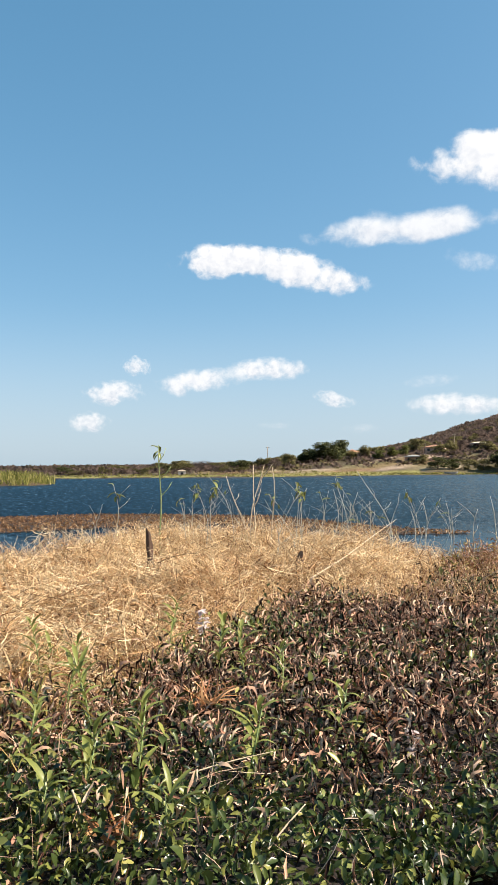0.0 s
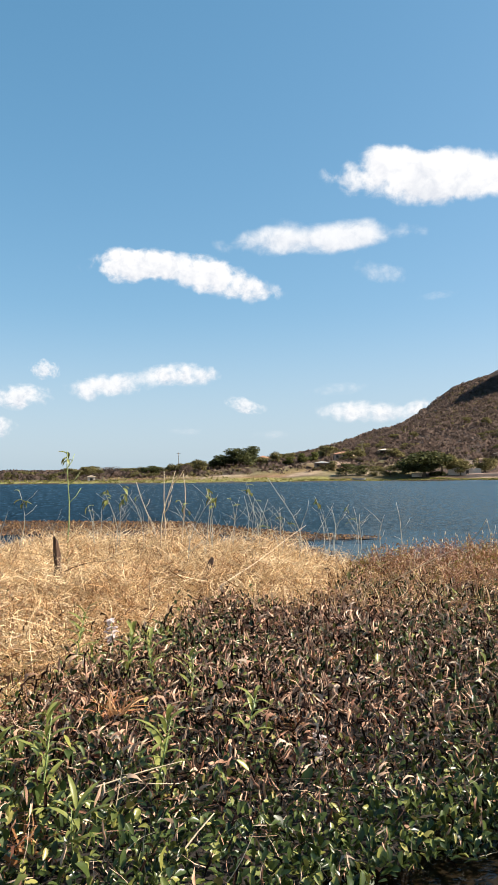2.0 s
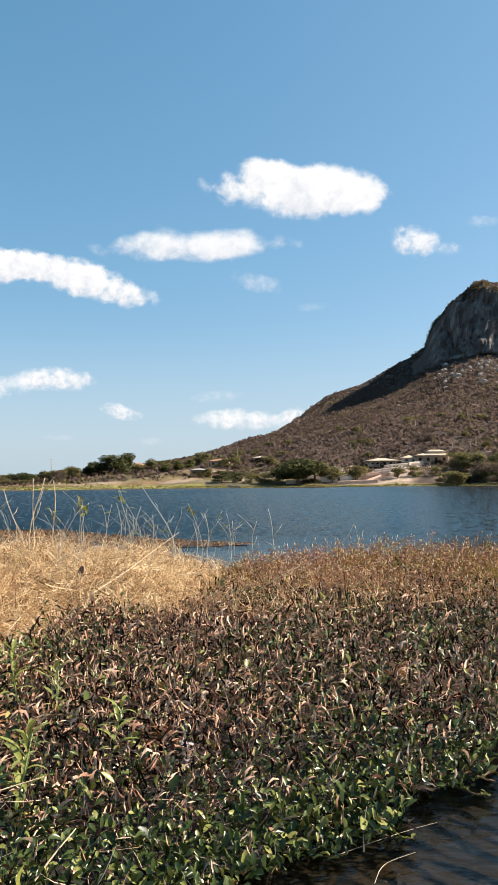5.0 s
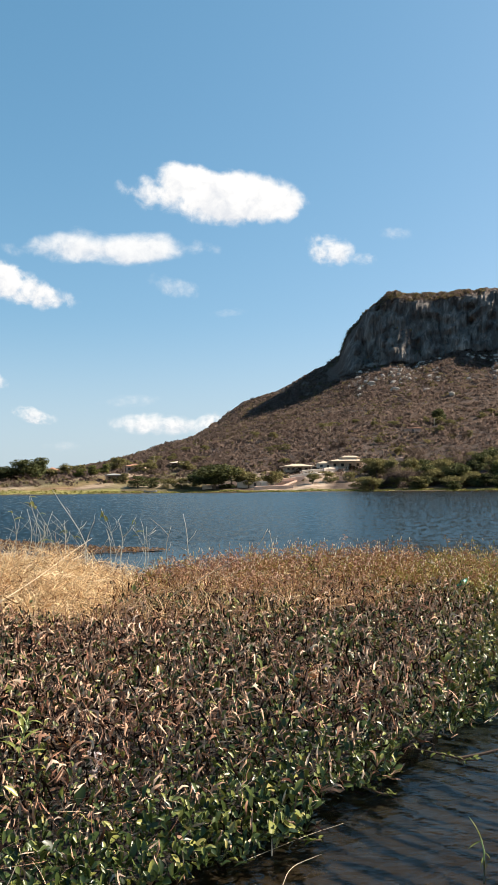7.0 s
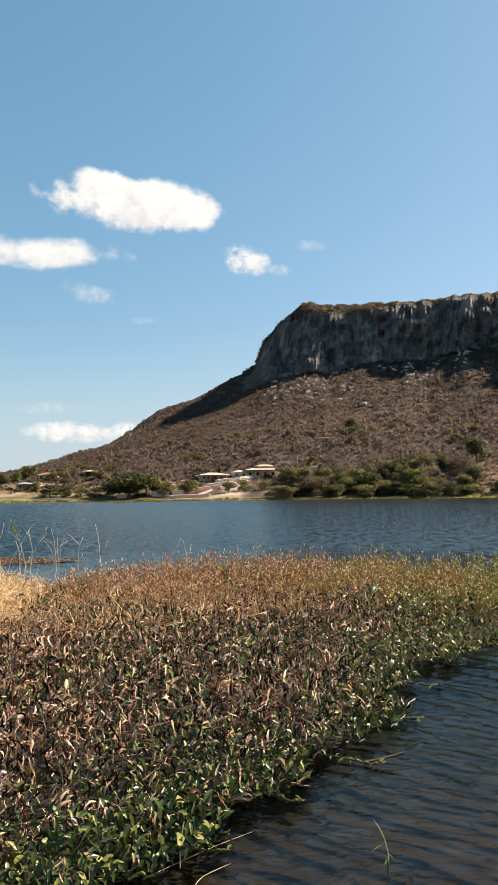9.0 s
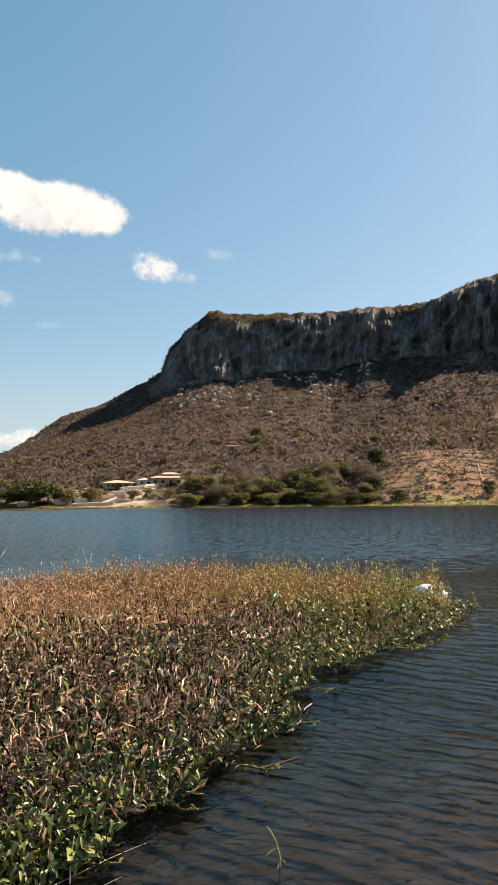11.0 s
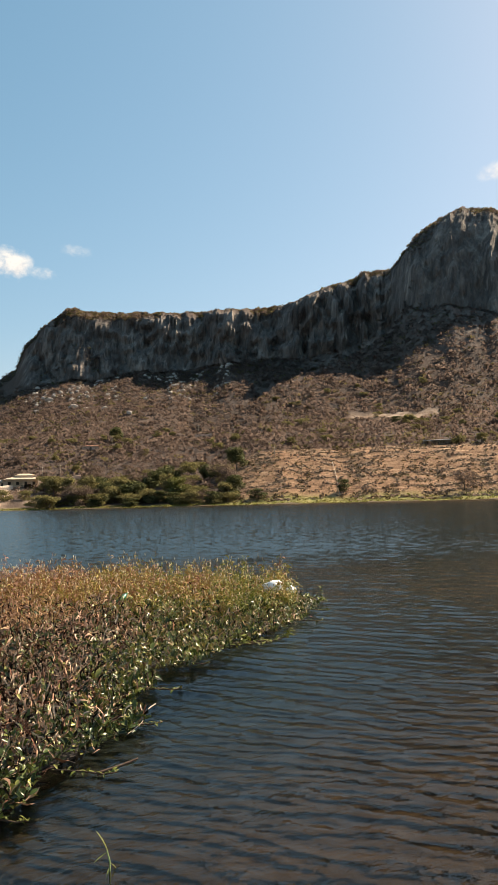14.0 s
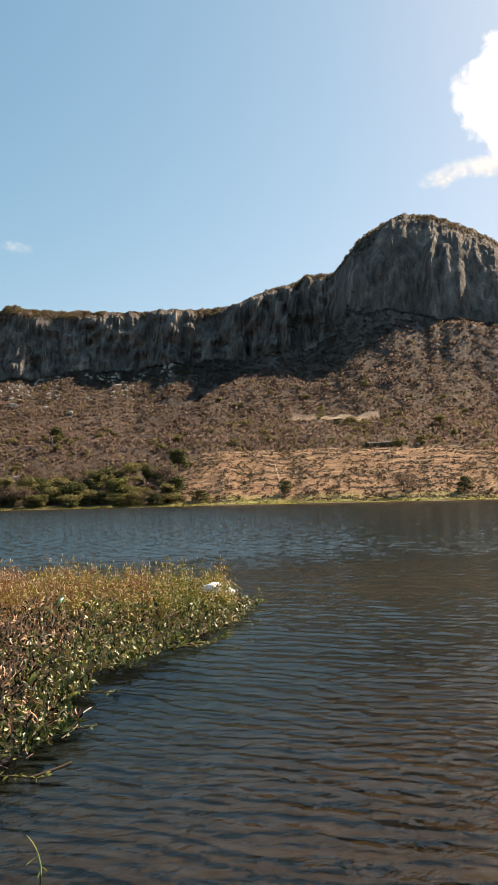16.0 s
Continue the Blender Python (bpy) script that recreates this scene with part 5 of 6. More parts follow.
twig(-1.35, 0.93, -1.35, 2.11, 12.3, 700, leaves=9, mat=M_GREENSTEM, thick=0.014, curve=0.02, forks=3)
_g = random.Random(12)
for k in range(26):
    x = _g.uniform(-1.7, 3.3)
    h = _g.uniform(1.1, 1.62) - 0.06 * max(0, x)
    twig(x, 0.8, x + _g.uniform(-0.3, 0.3), h, 12.3 + _g.uniform(-1.2, 1.6), 800 + k, leaves=_g.choice((0, 0, 2, 4)), thick=_g.uniform(0.003, 0.006), forks=4, curve=_g.uniform(0.3, 1.0))


# ---- litter and sticks ----
def lying_bottle(x, y, z, turn, dip):
    b = thing("plastic_bottle", "green plastic bottle caught among floating plants", "bottle", "bottles", scaled(pose(x, y, z, 0, 90 - dip, turn), 0.8))
    prof = [(0.0, 0.0), (0.035, 0.002), (0.045, 0.012), (0.043, 0.05), (0.046, 0.06), (0.046, 0.19), (0.043, 0.2), (0.04, 0.23), (0.02, 0.29), (0.014, 0.305), (0.014, 0.325)]
    part("body", Shape().lathe(prof, 14).mesh("bottle_body", M_BOTTLE, True), b)
    part("cap", Shape().lathe([(0.0, 0.318), (0.017, 0.318), (0.017, 0.342), (0.0, 0.342)], 12).mesh("bottle_cap", M_WHITE), b, "pale screw cap")
    return b


lying_bottle(6.35, 8.75, 0.36, 20, 25)
lying_bottle(8.85, 8.75, 0.3, 200, 12)


def plastic_bag(x, y, z, size, turn, seed):
    """A crumpled, air-filled bag with a twisted neck."""
    bm = bmesh.new()
    bmesh.ops.create_icosphere(bm, subdivisions=4, radius=1)
    for v in bm.verts:
        p = v.co.copy()
        d = 1 + 0.22 * noise.noise(p * 1.6 + Vector((seed, 0, 0))) + 0.12 * abs(noise.noise(p * 4.5 + Vector((0, seed, 0)))) + 0.05 * noise.noise(p * 11)
        v.co = Vector((p.x * d * (1 - 0.3 * max(0, p.x) ** 2), p.y * d * 0.7, max(p.z, -0.55) * d * 0.62)) * size
    me = bpy.data.meshes.new("plastic_bag")
    bm.to_mesh(me)
    bm.free()
    me.polygons.foreach_set("use_smooth", [True] * len(me.polygons))
    me.materials.append(M_BAG)
    ob = new("plastic_bag", me)
    ob.matrix_basis = pose(x, y, z, 0, 0, turn)
    return tagged(ob, "crumpled white plastic bag lying on floating plants", "plastic bag", "litter")


plastic_bag(9.05, 8.5, 0.31, 0.19, -40, 3.0)
plastic_bag(9.32, 8.4, 0.27, 0.1, 30, 8.0)


def stick(points, r, label="thin pale stick lying across floating plants", mat=None):
    points = [Vector(p) for p in points]
    for _ in range(2):
        cut = [points[0]]
        for a, b in zip(points, points[1:]):
            cut += [a.lerp(b, 0.25), a.lerp(b, 0.75)]
        points = cut + [points[-1]]
    k = len(points)
    ob = new("stick", Shape().tube(points, [r * (1 - 0.6 * i / (k - 1)) for i in range(k)], 6).mesh("stick", mat or M_STALK, True))
    return tagged(ob, label, "stick", "sticks")


stick([(4.3, 5.25, 0.03), (4.02, 5.0, 0.08), (3.84, 4.78, 0.07), (3.6, 4.66, 0.05)], 0.006, "pale curved stick at the water's edge", M_WOODPOLE)
stick([(1.36, 3.46, 0.015), (1.55, 3.5, 0.03), (1.76, 3.58, 0.025), (1.98, 3.66, 0.01)], 0.0014, "thin stem floating on dark water")
stick([(0.95, 3.52, 0.1), (1.12, 3.58, 0.12), (1.22, 3.5, 0.04), (1.33, 3.54, 0.02), (1.4, 3.62, 0.05)], 0.0018, "bent pale stem trailing from the plants into the water")
stick([(1.44, 3.2, 0.005), (1.52, 3.3, 0.03), (1.64, 3.34, 0.03), (1.72, 3.38, 0.02)], 0.0014, "thin stem floating on dark water")
stick([(1.5, 3.45, 0.02), (1.52, 3.5, 0.1), (1.54, 3.5, 0.2)], 0.004, "short pale stem standing at the water's edge")
stick([(0.7, 9.3, 0.45), (1.2, 10.0, 0.62), (1.7, 11.0, 0.8), (2.2, 12.0, 0.95)], 0.007, "long pale branch leaning across dry grass")
stick([(2.48, 9.28, 0.3), (2.85, 9.12, 0.56), (3.26, 8.95, 0.78), (3.6, 8.82, 0.98), (3.7, 8.76, 1.2)], 0.006, "long pale branch leaning out of the reeds")
stick([(-0.73, 3.27, 0.42), (-0.68, 3.3, 0.25), (-0.6, 3.31, 0.06)], 0.006, "pale dead stalk standing among green leaves")
stick([(-0.3, 3.75, 0.3), (-0.1, 3.8, 0.34), (0.1, 3.86, 0.36)], 0.0045, "pale broken stick lying over green leaves")
stick([(-0.25, 3.55, 0.06), (-0.2, 3.6, 0.25), (-0.17, 3.62, 0.43)], 0.004, "thin pale stalk standing among green leaves")
stick([(-0.02, 3.2, 0.1), (0.1, 3.3, 0.22), (0.22, 3.4, 0.3)], 0.006, "pale dead stalk leaning over green leaves")
stick([(3.05, 4.2, 0.02), (3.2, 4.14, 0.05), (3.3, 4.12, 0.07)], 0.014, "dark wet stick end at the water's edge", M_ROT)


def sprout(x, y):
    p = thing("water_sprout", "small green sprout with narrow leaves standing in water", "sprout", "", pose(x, y, -0.1))
    part("stem", Shape().tube([(0, 0, 0), (0.005, 0, 0.14), (-0.01, 0, 0.2)], [0.005, 0.004, 0.003], 6).mesh("stem", M_GREENSTEM, True), p)
    lf = leaf_mesh("sprout_leaf", 0.14, 0.016, 0.4, M_WEED)
    for turn, tip, at, k in ((150, -75, 0.17, 1.0), (180, 5, 0.19, 0.6), (20, 30, 0.14, 0.55), (220, 25, 0.12, 0.5)):
        part("leaf", lf, p, "", scaled(Matrix.Translation((0, 0, at)) @ pose(0, 0, 0, 0, 0, turn) @ pose(0, 0, 0, 0, tip, 0), k))
    return p


sprout(2.38, 3.08)

TRAIL_LEAF = [leaf_mesh("trailing_leaf", 0.09, 0.035, 0.9, M_REED), leaf_mesh("trailing_leaf", 0.07, 0.03, 1.3, M_BRIGHT)]


def trailing_plant(points, leaves, seed, size=1.0):
    """A stem that creeps out over the water with leaves along it."""
    g = random.Random(seed)
    pts = [Vector(p) for p in points]
    t = thing("trailing_plant", "reddish stem with small leaves creeping out over the water", "water plant", "trailing plants", Matrix.Translation(pts[0]))
    part("stem", Shape().tube([p - pts[0] for p in pts], [0.006] * (len(pts) - 1) + [0.003], 6).mesh("stem", M_ROT, True), t)
    for i in range(leaves):
        u = (i + g.random()) / leaves * (len(pts) - 1)
        k = min(int(u), len(pts) - 2)
        at = pts[k].lerp(pts[k + 1], u - k) - pts[0]
        m = Matrix.Translation(at) @ pose(0, 0, 0, 0, 0, g.uniform(0, 360)) @ pose(0, 0, 0, 0, -g.uniform(-5, 75), 0)
        part("leaf", TRAIL_LEAF[g.random() < 0.4], t, "", scaled(m, size * g.uniform(0.7, 1.4)))
    return t


trailing_plant([(5.9, 6.7, 0.06), (6.35, 6.5, 0.07), (6.75, 6.38, 0.06), (7.05, 6.36, 0.08), (7.17, 6.4, 0.15)], 60, 1, 0.8)
trailing_plant([(6.1, 6.8, 0.05), (6.5, 6.62, 0.06), (6.9, 6.5, 0.05)], 45, 2, 0.8)
trailing_plant([(9.7, 8.6, 0.05), (9.9, 8.5, 0.07), (10.1, 8.5, 0.1), (10.2, 8.55, 0.2)], 40, 3, 0.8)
trailing_plant([(9.3, 8.25, 0.05), (9.7, 8.2, 0.06), (10.0, 8.3, 0.06)], 45, 4, 0.8)
for k, (x, y, a) in enumerate([(1.5, 3.65, -40), (2.2, 4.05, -60), (2.9, 4.3, -50), (3.7, 4.9, -30), (4.5, 5.65, -35), (5.4, 6.3, -40), (8.2, 7.2, -40), (9.0, 7.75, -30)]):
    c, d = math.cos(radians(a)), math.sin(radians(a))
    trailing_plant([(x - 0.1 * c, y - 0.1 * d, 0.06), (x + 0.1 * c, y + 0.1 * d, 0.05), (x + 0.25 * c, y + 0.22 * d, 0.03), (x + 0.34 * c, y + 0.28 * d, 0.04)], 22, 10 + k, 0.5)

# ---- far shore and hillside ----
CARD = [(-0.5, 0, -0.5), (0.5, 0, -0.35), (0.42, 0, 0.5), (-0.4, 0, 0.42)]


def soft_normals(out, g, side=0.6):
    """Normals that point out of the clump, a little uneven."""
    n = side * out + np.array((0, 0, 1.05 - side)) + g.normal(0, 0.2, out.shape)
    return n / np.maximum(np.linalg.norm(n, axis=1, keepdims=True), 1e-6)


def clumps(name, base, radius, height, per, mat, g, tone=None, grain_size=(0.28, 0.62), side=0.6):
    """Clumps of small ragged leaf cards."""
    n = len(base)
    off = g.normal(0, 1, (n, per, 3))
    off /= np.linalg.norm(off, axis=2, keepdims=True)
    off *= g.random((n, per, 1)) ** 0.4
    off[..., 2] = np.abs(off[..., 2])
    p = base[:, None] + off * np.stack([radius, radius, height], 1)[:, None]
    m = n * per
    size = np.repeat(radius, per) * g.uniform(*grain_size, m)
    return scatter(name, CARD, [(0, 1, 2, 3)], p.reshape(-1, 3), turned(g.uniform(0, 6.3, m), g.uniform(-1, 1, m), g.uniform(-1.2, 1.2, m)), size, mat, None, False, soft_normals((off * np.array([1, 1, 0.9]) + np.array([0, 0, 0.25])).reshape(-1, 3), g, side))


def polar(az, r):
    return np.stack([r * np.sin(np.radians(az)), r * np.cos(np.radians(az)), land(az, r)], 1)


def build_scrub():
    g = np.random.default_rng(31)
    n = 92000
    az = np.concatenate([g.uniform(-19, 70, n - 9000), g.uniform(27, 70, 9000)])
    shore = np.interp(az, SHORE_AZ, SHORE_R)
    r = shore + 25 + (810 - shore) * g.random(n) ** 0.8
    r[-9000:] = bounds(az[-9000:])[2] + 3 - np.where(az[-9000:] > 56, 72, 39) * g.random(9000)
    foot, top = np.interp(az, FOOT_AZ, FOOT_R), np.interp(az, FOOT_AZ, SKY_R)
    rim = np.arange(n) >= n - 9000
    keep = (r < foot + 6) | rim | ((az < 27) & (r < top + 10))
    keep &= ~((az > 43) & (r < shore + 62))
    keep &= ~((az < 14) & (r < shore + 58) & (g.random(n) < 0.4))
    keep &= ~((np.abs(r - 404) < 13) & (np.abs(az - 54.6) < 3.2))
    keep &= (grain(az * 0.9, r * 0.05, 9) > -1.1 + 0.5 * g.random(n))
    az, r, rim = az[keep], r[keep], rim[keep]
    n = len(az)
    patch = grain(az * 0.35, r * 0.018, 15)
    rad = (0.9 + 1.7 * g.random(n) ** 1.8) * np.clip(0.7 + r / 1100, 0.7, 1.25) * np.where(rim & (az > 27), 0.85, 1.0)
    green = g.random(n) < np.clip(0.08 + 0.14 * patch, 0.02, 1) + 0.35 * np.clip((330 - r) / 100, 0, 1) + 0.35 * (rim & (az > 27))
    for name, pick, mat, label in (("hillside_scrub", ~green, M_CROWN, "grey-brown leafless thorn scrub covering the hillside"), ("green_scrub", green, M_BUSHCROWN, "scattered olive green bushes on the hillside")):
        k = rad[pick]
        fuzz = clumps(name, polar(az[pick], r[pick]), k, k * g.uniform(0.45, 0.85, len(k)), 11, mat, g, None, (0.24, 0.5), 0.2)
        tagged(new(name, fuzz), label, "scrub", kind="stuff")


build_scrub()


def stone_mesh(name, seed, mat, sub=2):
    bm = bmesh.new()
    bmesh.ops.create_icosphere(bm, subdivisions=sub, radius=0.5)
    for v in bm.verts:
        p = v.co.copy()
        d = 1 + 0.5 * noise.noise(p * 2.2 + Vector((seed, 2, 0))) + 0.2 * noise.noise(p * 6 + Vector((0, seed, 1)))
        v.co = Vector((p.x * d, p.y * d * 0.85, p.z * d * 0.8))
    me = bpy.data.meshes.new(name)
    bm.to_mesh(me)
    bm.free()
    me.materials.append(mat)
    return me


STONES = [stone_mesh("boulder", k, M_STONE) for k in range(4)]


def build_boulder_field():
    g = np.random.default_rng(41)
    n = 520
    az = g.uniform(28.5, 43, n)
    r = np.interp(az, FOOT_AZ, FOOT_R) - 8 - 95 * g.random(n) ** 1.4
    keep = grain(az * 1.2, r * 0.03, 12) > -0.1
    az, r = az[keep], r[keep]
    k = STONES[0]
    sv = np.array([v.co[:] for v in k.vertices])
    sf = [tuple(p.vertices) for p in k.polygons]
    m = len(az)
    size = g.uniform(1.2, 3.8, m)
    me = scatter("boulders", sv, sf, polar(az, r) + np.array([0, 0, 0.3]), turned(g.uniform(0, 6.3, m), g.uniform(-0.5, 0.5, m), g.uniform(-0.5, 0.5, m)), np.stack([size, size * g.uniform(0.6, 1.2, m), size * g.uniform(0.6, 1.1, m)], 1), M_STONE)
    tagged(new("boulder_field", me), "grey granite boulders strewn below the cliff", "boulders", kind="stuff")


build_boulder_field()
for k, (az, r, size) in enumerate([(31.73, 600, 7.5), (35.59, 544, 5.0), (30.08, 636, 6.5), (61.88, 519, 4.5), (32.6, 590, 4.0), (33.9, 575, 4.5), (29.2, 610, 4.5)]):
    ob = new("boulder", STONES[k % 4])
    ob.matrix_basis = scaled(Matrix.Translation(spot(az, r, size * 0.2)) @ pose(0, 0, 0, 0, 0, 70 * k), size, size * 0.8, size * 0.75)
    tagged(ob, "large pale granite boulder on the scrub slope", "boulder", "boulders")


def build_red_slope():
    """Rubble in contour rows and dry tufts on the bare slope above the lake."""
    g = np.random.default_rng(51)
    n = 5200
    az = g.uniform(43.5, 68, n)
    shore = np.interp(az, SHORE_AZ, SHORE_R)
    row = g.integers(0, 11, n)
    r = shore + 8 + row * 5.2 + 1.2 * np.sin(az * 1.3 + row) + g.normal(0, 0.7, n)
    keep = grain(az * 0.8, row * 0.7, 3) > -0.35
    az, r = az[keep], r[keep]
    m = len(az)
    sv = np.array([v.co[:] for v in stone_mesh("s", 3, M_RUBBLE, 1).vertices])
    sf = [tuple(p.vertices) for p in stone_mesh("s", 3, M_RUBBLE, 1).polygons]
    size = g.uniform(0.35, 1.0, m)
    me = scatter("rubble", sv, sf, polar(az, r), turned(g.uniform(0, 6.3, m), g.uniform(-0.5, 0.5, m), g.uniform(-0.5, 0.5, m)), np.stack([size * 1.4, size, size * 0.8], 1), M_RUBBLE)
    tagged(new("terrace_rubble", me), "red-brown rubble in rows along the terraced slope", "rubble", kind="stuff")
    n = 1900
    az = g.uniform(43, 68, n)
    shore = np.interp(az, SHORE_AZ, SHORE_R)
    r = shore + 5 + 58 * g.random(n)
    keep = grain(az * 1.1, r * 0.09, 7) > -0.15
    az, r = az[keep], r[keep]
    rad = g.uniform(0.3, 0.9, len(az))
    tagged(new("slope_tufts", clumps("slope_tufts", polar(az, r), rad, rad * 0.8, 9, M_DRYTUFT, g)), "dry yellowish tufts on the terraced slope", "dry grass", kind="stuff")
    n = 520
    az = g.uniform(43, 68, n)
    shore = np.interp(az, SHORE_AZ, SHORE_R)
    r = shore + 8 + 54 * g.random(n)
    rad = 0.35 + 0.9 * g.random(n) ** 2.5
    tagged(new("slope_scrub", clumps("slope_scrub", polar(az, r), rad, rad * 0.9, 11, M_SCRUB, g)), "brown leafless bushes on the terraced slope", "scrub", kind="stuff")


build_red_slope()


def build_shore_grass():
    g = np.random.default_rng(61)
    n = 5200
    az = g.uniform(-14, 68, n)
    shore = np.interp(az, SHORE_AZ, SHORE_R)
    r = shore + 0.3 + (5 + 22 * np.clip((12 - az) / 10, 0, 1) + 5 * np.clip((az - 40) / 4, 0, 1)) * g.random(n) ** 1.2
    rad = 0.12 + 0.5 * g.random(n) ** 2
    tagged(new("shore_grass", clumps("shore_grass", polar(az, r), rad, rad * g.uniform(0.4, 1.0, n), 8, M_TUFT, g)), "green and yellow grass along the lake shore", "grass", kind="stuff")
    n = 1500
    az, r = g.uniform(-24, -12.6, n), g.uniform(116, 146, n)
    z = land(az, r)
    k = z > 0.02
    p = polar(az[k], r[k])
    me, _ = blades("isle_reeds", np.repeat(p[:, 0], 4) + g.normal(0, 0.5, 4 * len(p)), np.repeat(p[:, 1], 4) + g.normal(0, 0.5, 4 * len(p)), np.repeat(p[:, 2], 4), g.uniform(0.5, 1.7, 4 * len(p)),
                   g.uniform(0, 0.5, 4 * len(p)), g, M_TUFT, np.full(4 * len(p), 0.5), g.uniform(0.03, 0.08, 4 * len(p)), 3, 0.4, -1)
    tagged(new("islet_reeds", me), "tall yellow-green reeds on a low islet", "reeds", kind="stuff")


build_shore_grass()


def tree_meshes(seed, lobes, cards, mat, low=0.28, card=0.034, spread=0.3):
    """Unit tree, 1 high and 1 wide: trunk, limbs and a crown of leaf cards in uneven lobes."""
    g = np.random.default_rng(seed)
    trunk = Shape().tube([(0, 0, -0.05), (0.01, 0.005, 0.15), (-0.01, 0.01, 0.32), (0.01, 0, 0.5)], [0.035, 0.028, 0.022, 0.014], 7).mesh("trunk", M_BARK, True)
    limbs, cs = [], []
    for k in range(lobes):
        a = 2 * math.pi * (k / lobes) + g.uniform(-0.4, 0.4)
        d = g.uniform(0.12, 0.36)
        cs.append((d * math.cos(a), d * math.sin(a), g.uniform(low, 0.82) - 0.35 * max(0, d - 0.22)))
        if k < 4:
            limbs.append(Shape().tube([(0, 0, 0.2 + 0.04 * k), (cs[-1][0] * 0.5, cs[-1][1] * 0.5, 0.15 + cs[-1][2] * 0.5), cs[-1]], [0.016, 0.011, 0.005], 5).mesh("limb", M_BARK, True))
    cs.append((0, 0, 0.78))
    pts, outs = [], []
    for c in cs:
        o = g.normal(0, 1, (cards, 3))
        o /= np.linalg.norm(o, axis=1, keepdims=True)
        rad = g.uniform(0.5, 1.0) * spread
        o *= (g.random((cards, 1)) ** 0.35) * rad * np.array([1, 1, 0.66])
        pts.append(o + np.array(c))
        outs.append(o / rad + 0.7 * (o + np.array(c) - np.array((0, 0, 0.4))) + np.array((0, 0, 0.15)))
    p, outs = np.concatenate(pts), np.concatenate(outs)
    ok = (np.hypot(p[:, 0], p[:, 1]) < 0.52) & (p[:, 2] < 1.0) & (p[:, 2] > 0.02)
    p, outs = p[ok], outs[ok]
    m = len(p)
    crown = scatter("crown", CARD, [(0, 1, 2, 3)], p, turned(g.uniform(0, 6.3, m), g.uniform(-1, 1, m), g.uniform(-1, 1, m)), g.uniform(0.5, 1.4, m) * card, mat, None, False, soft_normals(outs, g, 0.4))
    return trunk, limbs, crown


def tree_kind(seed, name, label, mat, **more):
    trunk, limbs, crown = tree_meshes(seed, more.pop("lobes", 9), more.pop("cards", 130), mat, **more)
    t = thing(name, label, "tree" if "tree" in name else "bush", "trees and bushes on the shore")
    part("trunk", trunk, t)
    for l in limbs:
        part("limb", l, t)
    part("crown", crown, t)
    return t


KINDS = {"dark": [tree_kind(k, "broad_tree", "broad dark green tree on the far shore", M_DARKLEAF, lobes=11, cards=380, low=0.2) for k in (1, 2)],
         "domed": [tree_kind(31, "domed_tree", "wide dome-shaped dark green tree with foliage down to the ground", M_DARKLEAF, lobes=22, cards=330, low=0.1, spread=0.3)],
         "olive": [tree_kind(k, "small_tree", "small olive green tree on the far shore", M_BUSH, lobes=9, cards=300) for k in (3, 4, 5)],
         "bare": [tree_kind(k, "bare_tree", "leafless brown tree among scrub", M_SCRUB, lobes=10, cards=240, card=0.022) for k in (6, 7)],
         "bright": [tree_kind(8, "leafy_tree", "bright green leafy tree by the water", M_BRIGHT, lobes=12, cards=380, low=0.15)],
         "bush": [tree_kind(k, "green_bush", "dense green bush near the shore", M_BUSH, lobes=9, cards=300, low=0.08) for k in (9, 10)],
         "darkbush": [tree_kind(11, "dark_bush", "rounded dark green bush near the water", M_DARKLEAF, lobes=9, cards=320, low=0.08)]}
USED = {}


def tree(kind, az, r, wide, high, turn=0.0):
    i = USED.get(kind, 0)
    USED[kind] = i + 1
    src = KINDS[kind][i % len(KINDS[kind])]
    m = scaled(Matrix.Translation(spot(az, r, -0.1)) @ pose(0, 0, 0, 0, 0, turn + 77 * i), wide, wide, high)
    if i < len(KINDS[kind]):
        src.matrix_basis = m
        return src
    return copy_thing(src, m @ Matrix.Diagonal([1 / k for k in src.scale] + [1]))


